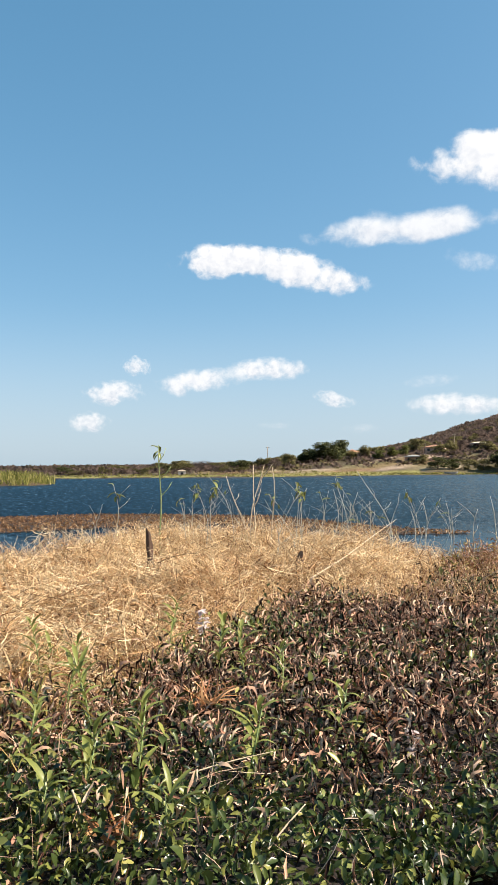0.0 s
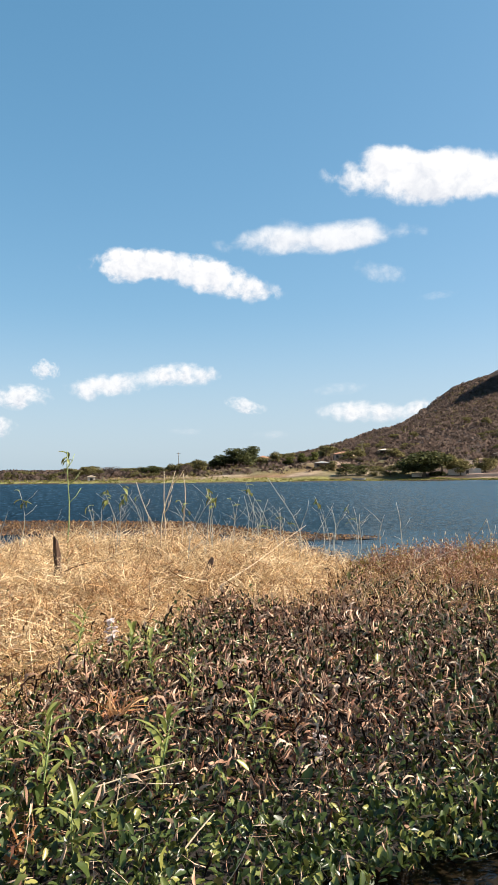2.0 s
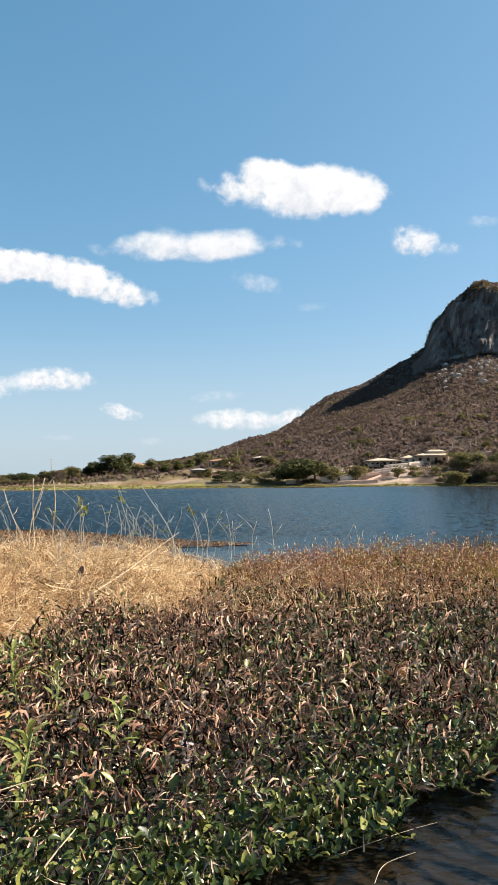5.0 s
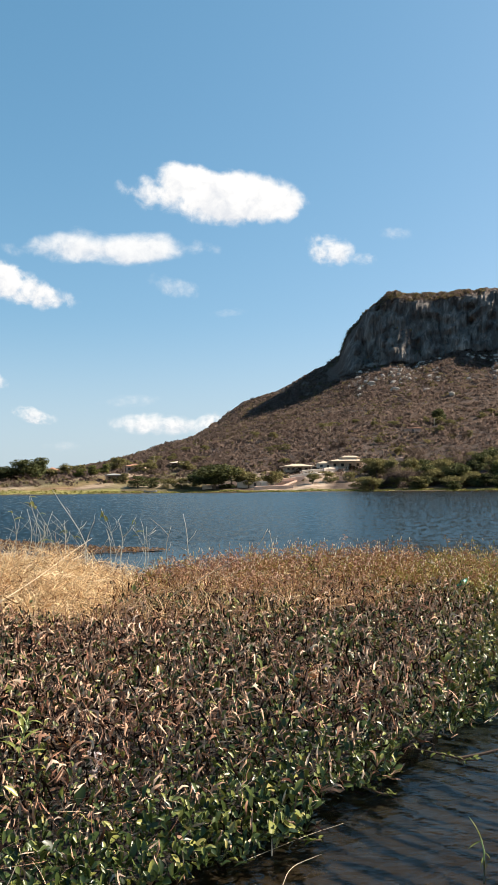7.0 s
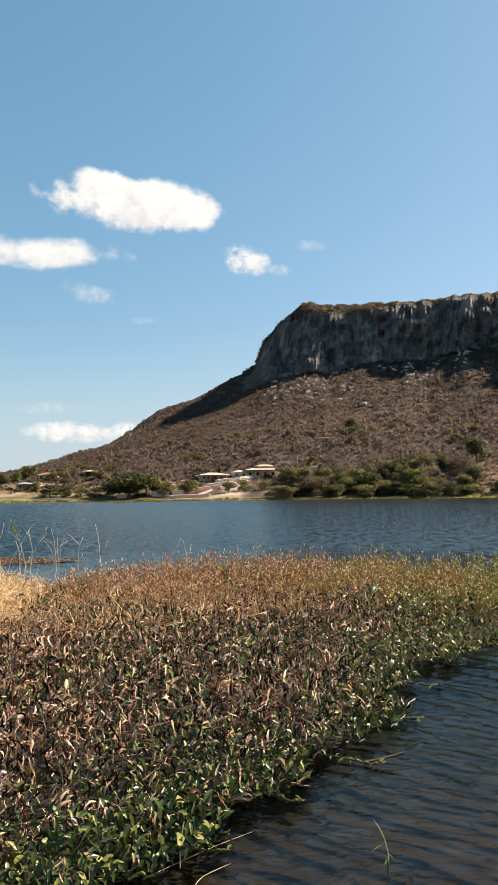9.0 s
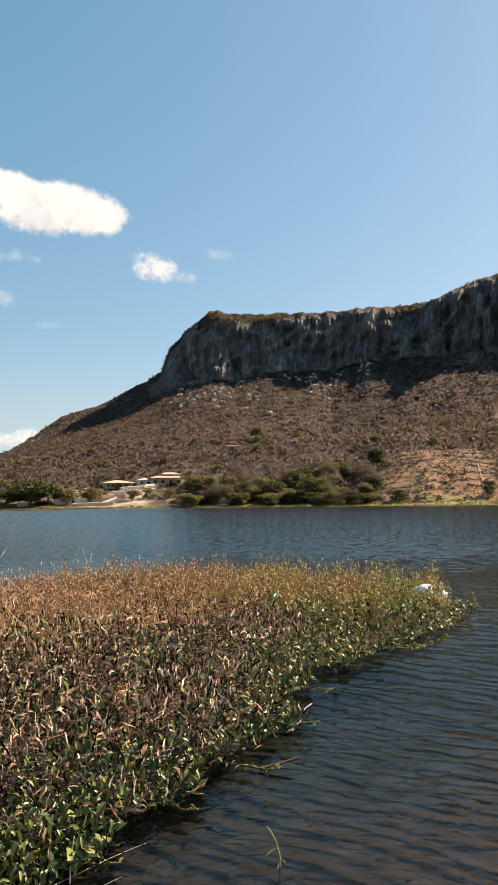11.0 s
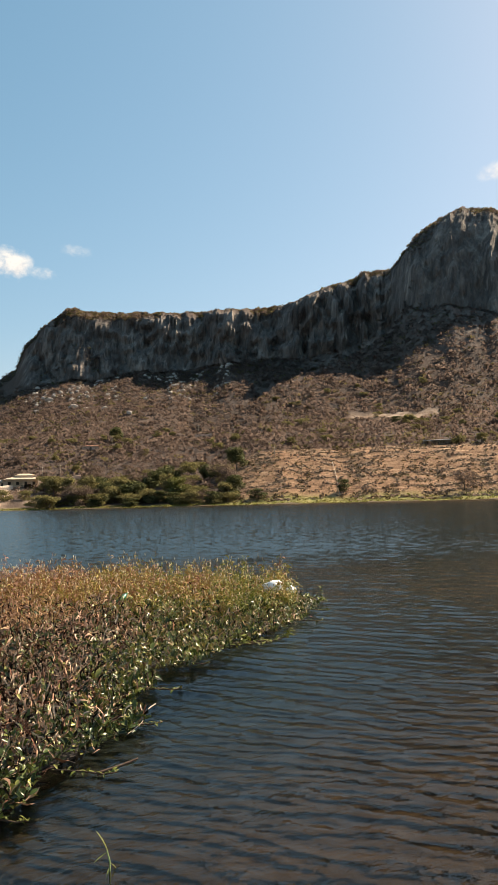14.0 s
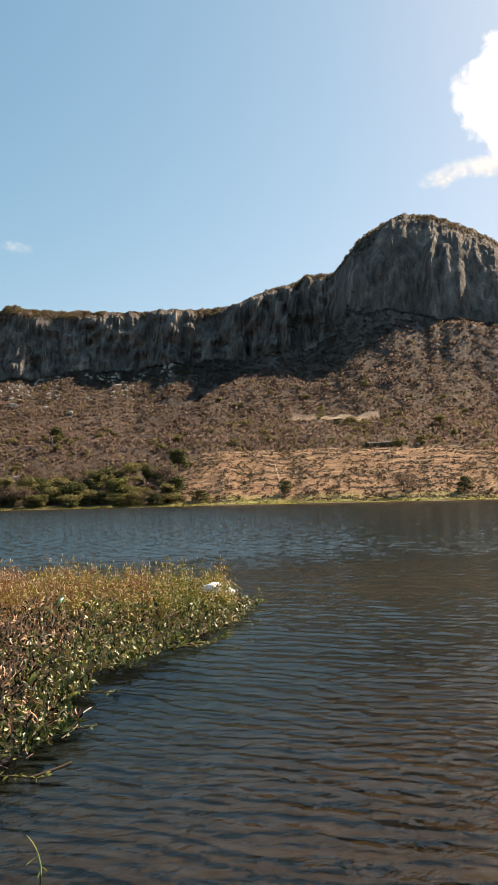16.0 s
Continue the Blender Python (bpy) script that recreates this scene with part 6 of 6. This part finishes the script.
for row in [("dark", 5.6, 290, 13, 7.4), ("dark", 4.3, 291, 10, 5.8), ("dark", 6.5, 294, 8, 8.0), ("domed", 18.75, 254, 17.5, 8.4), ("darkbush", 13.3, 257, 8, 4.2), ("darkbush", 14.3, 258, 6, 3.6),
            ("olive", 21.2, 259, 9, 5.6), ("olive", 20.0, 258, 12, 7.4), ("olive", 22.9, 262, 8, 5.5), ("bright", 39.2, 246, 10, 7.6), ("bare", 42.4, 250, 12, 10.3), ("dark", 34.75, 395, 8, 7.4), ("darkbush", 44.75, 232, 7.0, 3.6),
            ("darkbush", 50.86, 229, 4.7, 4.2), ("bare", 59.2, 219, 7.4, 6.2), ("darkbush", 63.3, 216, 5, 4.2), ("olive", 30.2, 392, 5, 3.4), ("olive", 31.6, 388, 6, 3), ("bare", 23.4, 470, 9, 7), ("bright", 10.2, 292, 5, 4.2),
            ("bright", 9.2, 290, 4.5, 3.6), ("bright", 11.0, 296, 5, 4.4), ("olive", 16.8, 300, 7, 4.5), ("olive", 8.3, 300, 6, 5.2), ("olive", 11.9, 318, 7, 6), ("bare", 14.9, 320, 7, 4.5), ("olive", 12.3, 272, 5, 3.4),
            ("bush", 15.4, 259, 6, 3.6), ("bush", 16.4, 256, 6.5, 3.8), ("bush", 17.3, 262, 6, 4.4), ("olive", 25.8, 262, 5, 4), ("bush", 27.0, 266, 6, 4), ("bush", 28.4, 268, 5, 3.4), ("olive", 60.5, 268, 5, 3.6), ("olive", 58.9, 270, 5, 3.4),
            ("darkbush", 54.6, 372, 7, 4.2), ("olive", 55.6, 366, 8, 5), ("olive", 48.0, 380, 8, 4), ("olive", 47.0, 374, 6, 3.4), ("bare", 33.2, 300, 8, 6), ("olive", 61.8, 330, 7, 5)]:
    tree(*row)
_g = random.Random(21)
for k in range(34):
    az = -13.5 + 17.5 * k / 33 + _g.uniform(-0.3, 0.3)
    tree(_g.choice(("olive", "olive", "olive", "bush", "dark", "bare")), az, np.interp(az, SHORE_AZ, SHORE_R) + _g.uniform(26, 90), _g.uniform(4, 10), _g.uniform(1.8, 4.4) * (1 if az > -7 else 0.75), _g.uniform(0, 360))
for k in range(16):
    az = _g.uniform(1.5, 17)
    tree(_g.choice(("olive", "olive", "bush", "bare")), az, np.interp(az, SHORE_AZ, SHORE_R) + _g.uniform(35, 140), _g.uniform(5, 8), _g.uniform(3, 5), _g.uniform(0, 360))
for k in range(44):
    az = _g.uniform(29.5, 43.3)
    tree(_g.choice(("olive", "bush", "bare", "dark", "bare", "olive")), az, np.interp(az, SHORE_AZ, SHORE_R) + 7 + 42 * _g.random(), _g.uniform(6, 10), _g.uniform(4.2, 8.0), _g.uniform(0, 360))
for k in range(40):
    az = 29.3 + 13.5 * k / 39 + _g.uniform(-0.3, 0.3)
    tree(_g.choice(("bush", "bush", "darkbush", "olive", "bare")), az, np.interp(az, SHORE_AZ, SHORE_R) + _g.uniform(3, 15), _g.uniform(4, 8.5), _g.uniform(2.0, 4.8), _g.uniform(0, 360))
for k in range(150):
    az = _g.uniform(14, 67)
    tree(_g.choice(("olive", "bare", "bare", "bush")), az, _g.uniform(290, 470), _g.uniform(3, 7), _g.uniform(2.0, 4.2), _g.uniform(0, 360))


# ---- buildings ----
def house(az, r, wide, deep, eave, ridge, turn, label, wall_mat, roof_mat, posts=0, over=0.7, windows=2, group="houses", upper=False):
    """A low house: walls with door and windows set in, a hipped tiled roof, and posts of a porch."""
    h = thing("house", label, "house", group, Matrix.Translation(spot(az, r, -0.2)) @ pose(0, 0, 0, 0, 0, -az + turn))
    back = 0.45 if posts else 0.0
    t = 0.22

    def slab(at, size):
        part("wall", Shape().box(at, size).mesh("house_wall", wall_mat), h)

    y0, y1 = -deep / 2 + deep * back, deep / 2
    slab((0, y1 - t / 2, eave / 2), (wide, t, eave))
    slab((-wide / 2 + t / 2, (y0 + y1) / 2, eave / 2), (t, y1 - y0 - 2 * t, eave))
    slab((wide / 2 - t / 2, (y0 + y1) / 2, eave / 2), (t, y1 - y0 - 2 * t, eave))
    # front wall in piers and bands round its openings
    n = windows + 1
    w = wide / n
    for i in range(n):
        cx = -wide / 2 + w * (i + 0.5)
        open_w, sill = (0.95, 0.0) if i == n // 2 else (1.1, 0.95)
        head = min(2.1, eave - 0.35)
        side = (w - open_w) / 2
        slab((cx - w / 2 + side / 2, y0 + t / 2, eave / 2), (side, t, eave))
        slab((cx + w / 2 - side / 2, y0 + t / 2, eave / 2), (side, t, eave))
        slab((cx, y0 + t / 2, (eave + head) / 2), (open_w, t, eave - head))
        if sill:
            slab((cx, y0 + t / 2, sill / 2), (open_w, t, sill))
        ob = part("door" if not sill else "window", Shape().box((0, 0, 0), (open_w - 0.04, 0.05, head - sill - 0.03)).mesh("panel", M_DARKGAP), h, "dark opening", pose(cx, y0 + t * 0.7, (head + sill) / 2))
        hh = head - sill - 0.03
        fr = Shape().box((-open_w / 2 + 0.06, -0.05, 0), (0.07, 0.05, hh)).box((open_w / 2 - 0.06, -0.05, 0), (0.07, 0.05, hh)).box((0, -0.05, hh / 2 - 0.04), (open_w - 0.2, 0.05, 0.07))
        part("frame", fr.mesh("opening_frame", M_WOODPOLE), ob, "weathered wooden frame")
        if sill:
            part("sill", Shape().box((0, -0.17, -hh / 2 - 0.03), (open_w + 0.1, 0.3, 0.06)).mesh("window_sill", wall_mat), ob)
    a, b = wide / 2 + over, deep / 2 + over
    c = max(a - b, 0.3) * 0.9
    top = [(-a, -b, eave), (a, -b, eave), (a, b, eave), (-a, b, eave), (-c, 0, ridge), (c, 0, ridge), (-a, -b, eave + 0.18), (a, -b, eave + 0.18), (a, b, eave + 0.18), (-a, b, eave + 0.18)]
    part("roof", Shape().solid(top, [(3, 2, 1, 0), (0, 1, 7, 6), (1, 2, 8, 7), (2, 3, 9, 8), (3, 0, 6, 9), (6, 7, 5, 4), (7, 8, 5), (8, 9, 4, 5), (9, 6, 4)]).mesh("roof", roof_mat), h, "sun-bleached tiled roof")
    if upper:
        a2, b2, z2 = wide * 0.3, deep * 0.34, ridge - 0.35
        part("clerestory", Shape().box((0.1 * wide, 0, z2 - 0.1), (a2 * 1.6, b2 * 1.5, 1.0)).mesh("clerestory", wall_mat), h)
        cap = [(0.1 * wide + sx * a2, sy * b2, z2 + 0.4) for sx, sy in ((-1, -1), (1, -1), (1, 1), (-1, 1))]
        cap += [(p[0], p[1], p[2] + 0.15) for p in cap] + [(0.1 * wide - a2 * 0.5, 0, z2 + 1.2), (0.1 * wide + a2 * 0.5, 0, z2 + 1.2)]
        part("upper_roof", Shape().solid(cap, [(3, 2, 1, 0), (0, 1, 5, 4), (1, 2, 6, 5), (2, 3, 7, 6), (3, 0, 4, 7), (4, 5, 9, 8), (5, 6, 9), (6, 7, 8, 9), (7, 4, 8)]).mesh("upper_roof", roof_mat), h, "raised tiled roof")
    for i in range(posts):
        x = -wide / 2 + wide * i / max(posts - 1, 1)
        part("porch_post", Shape().box((x, -deep / 2 + 0.2, eave / 2), (0.25, 0.25, eave)).mesh("porch_post", wall_mat), h)
    return h


house(28.2, 297, 11.4, 8, 2.7, 4.1, 8, "long low white house with pale two-tier tiled roof and open porch", M_WHITE, M_TILE, 5, 1.2, 3, upper=True)
house(24.7, 292, 9.0, 6, 2.0, 3.1, 14, "low white building with a wide pale roof on the slope", M_WHITE, M_TILE, 4, 1.4, 3)
house(26.6, 296, 5.0, 4.5, 2.1, 3.2, 10, "small white annexe with a pale lean roof between houses", M_WHITE, M_TILE, 0, 0.5, 1)
house(7.4, 305, 4.4, 4, 2.6, 3.8, 0, "small house of orange plaster with red tiled roof", M_CLAYWALL, M_REDTILE, 0, 0.5, 1)
house(16.15, 318, 5.6, 5, 2.0, 2.8, 0, "small white house with pale roof among trees", M_CLAYWALL, M_WHITE, 3, 0.5, 2)
house(13.2, 308, 7.2, 5, 2.3, 3.3, -6, "low red-brown brick house with tiled roof", M_CLAYWALL, M_REDTILE, 0, 0.4, 2)
house(11.6, 276, 5.0, 4, 1.9, 2.6, 5, "open shack with grey roof near the shore", M_CLAYWALL, M_BOAT, 4, 0.4, 1)
house(21.3, 261, 5.5, 4, 1.9, 2.5, 10, "low whitewashed boathouse by the shore", M_WHITE, M_WHITE, 0, 0.3, 1)
house(32.9, 371, 7.6, 5, 1.5, 2.1, 0, "brown brick farm shed in scrub", M_CLAYWALL, M_REDTILE, 0, 0.4, 2)
house(57.6, 274, 10.0, 4, 1.3, 1.7, 0, "low open shed with dark sagging roof", M_WOODPOLE, M_BOAT, 5, 0.3, 2)
house(60.5, 272, 3.0, 3, 1.3, 1.7, 0, "small pale hut above the slope", M_WHITE, M_WHITE, 0, 0.2, 0)
house(-4.8, 262, 2.4, 2.2, 1.3, 1.8, 0, "tiny pale hut near the far shore", M_WHITE, M_TILE, 0, 0.2, 0)


def masonry(az0, r0, az1, r1, high, thick, mat, label):
    """A wall that steps along the ground between two places."""
    a, b = spot(az0, r0), spot(az1, r1)
    w = thing("masonry_wall", label, "wall", "walls", Matrix.Translation(a))
    n = max(2, int((b - a).length / 2.2))
    yaw = math.degrees(math.atan2(b.y - a.y, b.x - a.x))
    step = (b - a).length / n
    for i in range(n):
        u = (i + 0.5) / n
        az, r = az0 + (az1 - az0) * u, r0 + (r1 - r0) * u
        p = spot(az, r) - a
        part("wall_panel", Shape().box((0, 0, 0), (step * 0.985, thick, high + 0.8)).mesh("wall_panel", mat), w, "", Matrix.Translation((p.x, p.y, p.z + high / 2 - 0.4)) @ pose(0, 0, 0, 0, 0, yaw))
    part("coping", Shape().tube([spot(az0 + (az1 - az0) * i / 8, r0 + (r1 - r0) * i / 8, high + 0.03) - a for i in range(9)], [0.16] * 9, 4).mesh("coping", mat), w)
    return w


masonry(24.9, 284, 27.4, 289, 1.2, 0.4, M_WHITE, "white plastered garden wall running up the slope")
masonry(24.2, 276, 26.2, 279, 1.2, 0.4, M_WHITE, "lower white retaining wall on the slope")
masonry(26.6, 287, 27.6, 292, 1.5, 0.4, M_WHITE, "short stepped white wall below the house")
masonry(29.4, 299, 32.2, 303, 1.5, 0.3, M_CLAYWALL, "long pinkish wall beside the house")
masonry(20.4, 258, 22.6, 261, 1.6, 0.3, M_WHITE, "low whitewashed wall near the shore")
masonry(21.6, 254, 24.4, 256, 0.9, 0.5, M_CLAYWALL, "low pink stone edging at the landing")
masonry(23.6, 268, 25.2, 271, 1.4, 0.4, M_CLAYWALL, "pink stone terrace wall beside the steps")
masonry(40.3, 386, 41.5, 386, 1.3, 0.3, M_CLAYWALL, "ruined tan wall in the scrub")
masonry(17.9, 254, 18.6, 255, 1.1, 0.3, M_WHITE, "short white wall under the dark tree")


def paved_apron(az0, r0, az1, r1, wide, label):
    """A strip of pale paving laid on the slope, with a kerb along each side."""
    t = thing("paved_apron", label, "paving", "paved aprons", Matrix.Translation(spot(az0, r0)))
    o = spot(az0, r0)
    n = 10
    for i in range(n):
        u0, u1 = i / n, (i + 0.94) / n
        q = []
        for u in (u0, u1):
            a, r = az0 + (az1 - az0) * u, r0 + (r1 - r0) * u
            for s in (-0.5, 0.5):
                q.append(spot(a, r + s * wide, 0.3) - o)
        v = q + [p - Vector((0, 0, 0.6)) for p in q]
        part("paving_slab", Shape().solid(v, [(0, 2, 3, 1), (4, 5, 7, 6), (0, 1, 5, 4), (2, 6, 7, 3), (0, 4, 6, 2), (1, 3, 7, 5)]).mesh("paving_slab", M_PAVING), t)
    for s in (-0.5, 0.5):
        pts = [spot(az0 + (az1 - az0) * i / 8, r0 + (r1 - r0) * i / 8 + s * (wide + 0.3), 0.35) - o for i in range(9)]
        part("kerb", Shape().tube(pts, [0.22] * 9, 4).mesh("kerb", M_WHITE), t)
    return t


paved_apron(25.2, 281, 27.3, 290, 7.0, "broad pale paved terrace sloping up to the house")
paved_apron(20.9, 261, 22.6, 263, 4.0, "pale paved yard beside the low wall")


def ramp_steps():
    """A broad flight of worn pink steps from the landing up to the house."""
    t = thing("hillside_steps", "broad worn pink concrete steps leading up from the shore", "steps")
    a, b = spot(22.9, 256, 0.1), spot(24.7, 274, 0.3)
    t.matrix_basis = Matrix.Translation(a)
    n = 16
    d = (b - a) / n
    yaw = math.degrees(math.atan2(d.y, d.x))
    tread = Shape().box((0, 0, 0), (d.to_2d().length * 1.05, 3.2, 0.7)).mesh("step", M_CLAYWALL)
    for i in range(n):
        p = d * (i + 0.5)
        part("step", tread, t, "", Matrix.Translation((p.x, p.y, p.z - 0.1)) @ pose(0, 0, 0, 0, 0, yaw))
    return t


ramp_steps()


def utility_pole(az, r, high, arm=True, lean=0.0):
    p = thing("utility_pole", "slim weathered wooden utility pole" + (" with crossarm" if arm else ""), "utility pole", "poles", Matrix.Translation(spot(az, r, -0.3)) @ pose(0, 0, 0, 0, lean, -az))
    part("pole", Shape().tube([(0, 0, 0), (0, 0, high * 0.5), (0, 0, high)], [0.15, 0.13, 0.11], 8).mesh("pole", M_WOODPOLE, True), p)
    if arm:
        ca = part("crossarm", Shape().box((0, 0, high - 0.35), (1.5, 0.1, 0.12)).mesh("crossarm", M_WOODPOLE), p)
        for x in (-0.6, 0.0, 0.6):
            part("insulator", Shape().lathe([(0.0, 0), (0.05, 0.01), (0.035, 0.08), (0.05, 0.1), (0.0, 0.16)], 8, (x, 0, high - 0.29)).mesh("insulator", M_WHITE), ca)
    return p


for az, r, high in [(12.48, 320, 6.3), (14.46, 297, 7.6), (27.1, 378, 4.6), (34.4, 373, 5.6), (29.6, 311, 4.8), (30.8, 312, 4.8), (40.55, 396, 5.2), (45.28, 389, 5.2), (57.7, 278, 4.6), (46.0, 270, 3.4), (17.5, 420, 5.0), (1.35, 300, 8.0)]:
    utility_pole(az, r, high, high > 4.5)


def slope_pipe():
    p = new("water_pipe", Shape().tube([spot(50.55, 226, 0.3), spot(50.4, 240, 0.3), spot(50.1, 256, 0.4)], [0.11, 0.11, 0.11], 7).mesh("water_pipe", M_WOODPOLE, True))
    return tagged(p, "pale pipe running straight down the terraced slope", "pipe")


slope_pipe()


def boat(az, r, length, turn):
    b = thing("rowing_boat", "small grey wooden boat drawn up at the shore", "boat", "", Matrix.Translation(spot(az, r, 0.12)) @ pose(0, 0, 0, 0, 0, turn))
    s = Shape()
    n = 9
    for i in range(n):
        u = i / (n - 1) * 2 - 1
        w = 0.6 * (1 - abs(u) ** 2.6)
        up = 0.18 * u * u
        x = u * length / 2
        s.v += [(x, -w, 0.5 + up), (x, -w * 0.6, up), (x, w * 0.6, up), (x, w, 0.5 + up), (x, w * 0.9, 0.48 + up), (x, w * 0.5, 0.08 + up), (x, -w * 0.5, 0.08 + up), (x, -w * 0.9, 0.48 + up)]
    for i in range(n - 1):
        for j in range(8):
            s.f.append((i * 8 + j, i * 8 + (j + 1) % 8, i * 8 + 8 + (j + 1) % 8, i * 8 + 8 + j))
    part("hull", s.mesh("hull", M_BOAT), b)
    for x in (-0.7, 0.5):
        part("thwart", Shape().box((x, 0, 0.4), (0.25, 1.0, 0.04)).mesh("thwart", M_WOODPOLE), b)
    return b


boat(14.2, 243.6, 4.0, -12)


# ---- clouds ----
def cloud(az, el, wide, tall, tilt, seed, soft=0.4, thick=1.0, strength=0.52):
    """A cloud bank 3.6 km off. az, el, wide, tall, tilt in degrees."""
    d = 3600.0
    a, e = radians(az), radians(el)
    at = Vector((math.sin(a) * math.cos(e), math.cos(a) * math.cos(e), math.sin(e))) * d
    w, t = 1.1 * d * radians(wide) / 2, 1.1 * d * radians(tall) / 2
    me = bpy.data.meshes.new("cloud")
    n = 8
    vs = [(w * (2 * i / n - 1), t * (2 * j / n - 1), 60 * (1 - (2 * i / n - 1) ** 2) * (1 - (2 * j / n - 1) ** 2)) for j in range(n + 1) for i in range(n + 1)]
    fs = [(j * (n + 1) + i, j * (n + 1) + i + 1, (j + 1) * (n + 1) + i + 1, (j + 1) * (n + 1) + i) for j in range(n) for i in range(n)]
    me.from_pydata(vs, [], fs)
    me.materials.append(cloud_material(seed, soft, strength, w + t, thick))
    ob = new("cloud", me)
    ob.matrix_world = look(at, at * 2) @ pose(0, 0, 0, 0, 0, tilt)
    ob.visible_shadow = False
    return tagged(ob, "white fair-weather cumulus cloud in blue sky", "cloud", "clouds", "structure")


for row in [(19.1, 20.4, 15.0, 4.2, -8, 1.3, 0.5), (-1.2, 15.0, 8.6, 2.7, 2, 2.7, 0.6), (4.2, 14.1, 10.0, 2.9, -13, 3.3, 0.6), (11.2, 16.7, 16, 2.5, 3, 4.1, 0.9, 0.92), (16, 14.2, 4.4, 1.7, -14, 5.2, 2.2, 0.6),
            (27.4, 16.5, 4.4, 2.4, -14, 6.6, 1.2, 0.9), (29.6, 15.9, 2.6, 1.0, -6, 6.9, 2.0, 0.6), (32, 17.5, 2.8, 1.1, -5, 7.7, 2.5, 0.5), (-3.4, 6.5, 7, 2.2, 5, 8.1, 0.9, 0.92), (1.2, 7.3, 6.5, 1.9, 2, 8.8, 0.9, 0.95),
            (14.6, 4.5, 7.4, 1.8, 0, 9.4, 1.0, 0.92), (12.8, 6.2, 5.0, 1.0, 4, 9.9, 2.2, 0.55), (18.2, 4.6, 4.0, 1.6, 18, 10.9, 1.1, 0.85), (6.1, 5.1, 3.6, 1.3, -14, 10.2, 1.1, 0.8), (-9.7, 5.7, 4.6, 2.0, 0, 11.9, 0.9, 0.9),
            (-8, 7.6, 2.2, 1.6, -10, 12.3, 0.9, 0.8), (-11.3, 3.6, 3.2, 1.8, 0, 13.8, 1.1, 0.8), (68.5, 25.8, 9, 9, 20, 14.4, 0.5, 1.0, 0.7), (65, 21.8, 9, 2.0, 6, 15.1, 1.2, 0.85), (8, 3.0, 3, 0.8, 0, 16.2, 2.5, 0.5),
            (2, 3.3, 3, 0.7, 0, 17.2, 2.5, 0.5), (9.6, 17.6, 3.0, 1.0, -10, 18.4, 2.5, 0.45), (20, 12.4, 3.4, 0.8, 4, 19.1, 2.5, 0.35)]:
    cloud(*row)
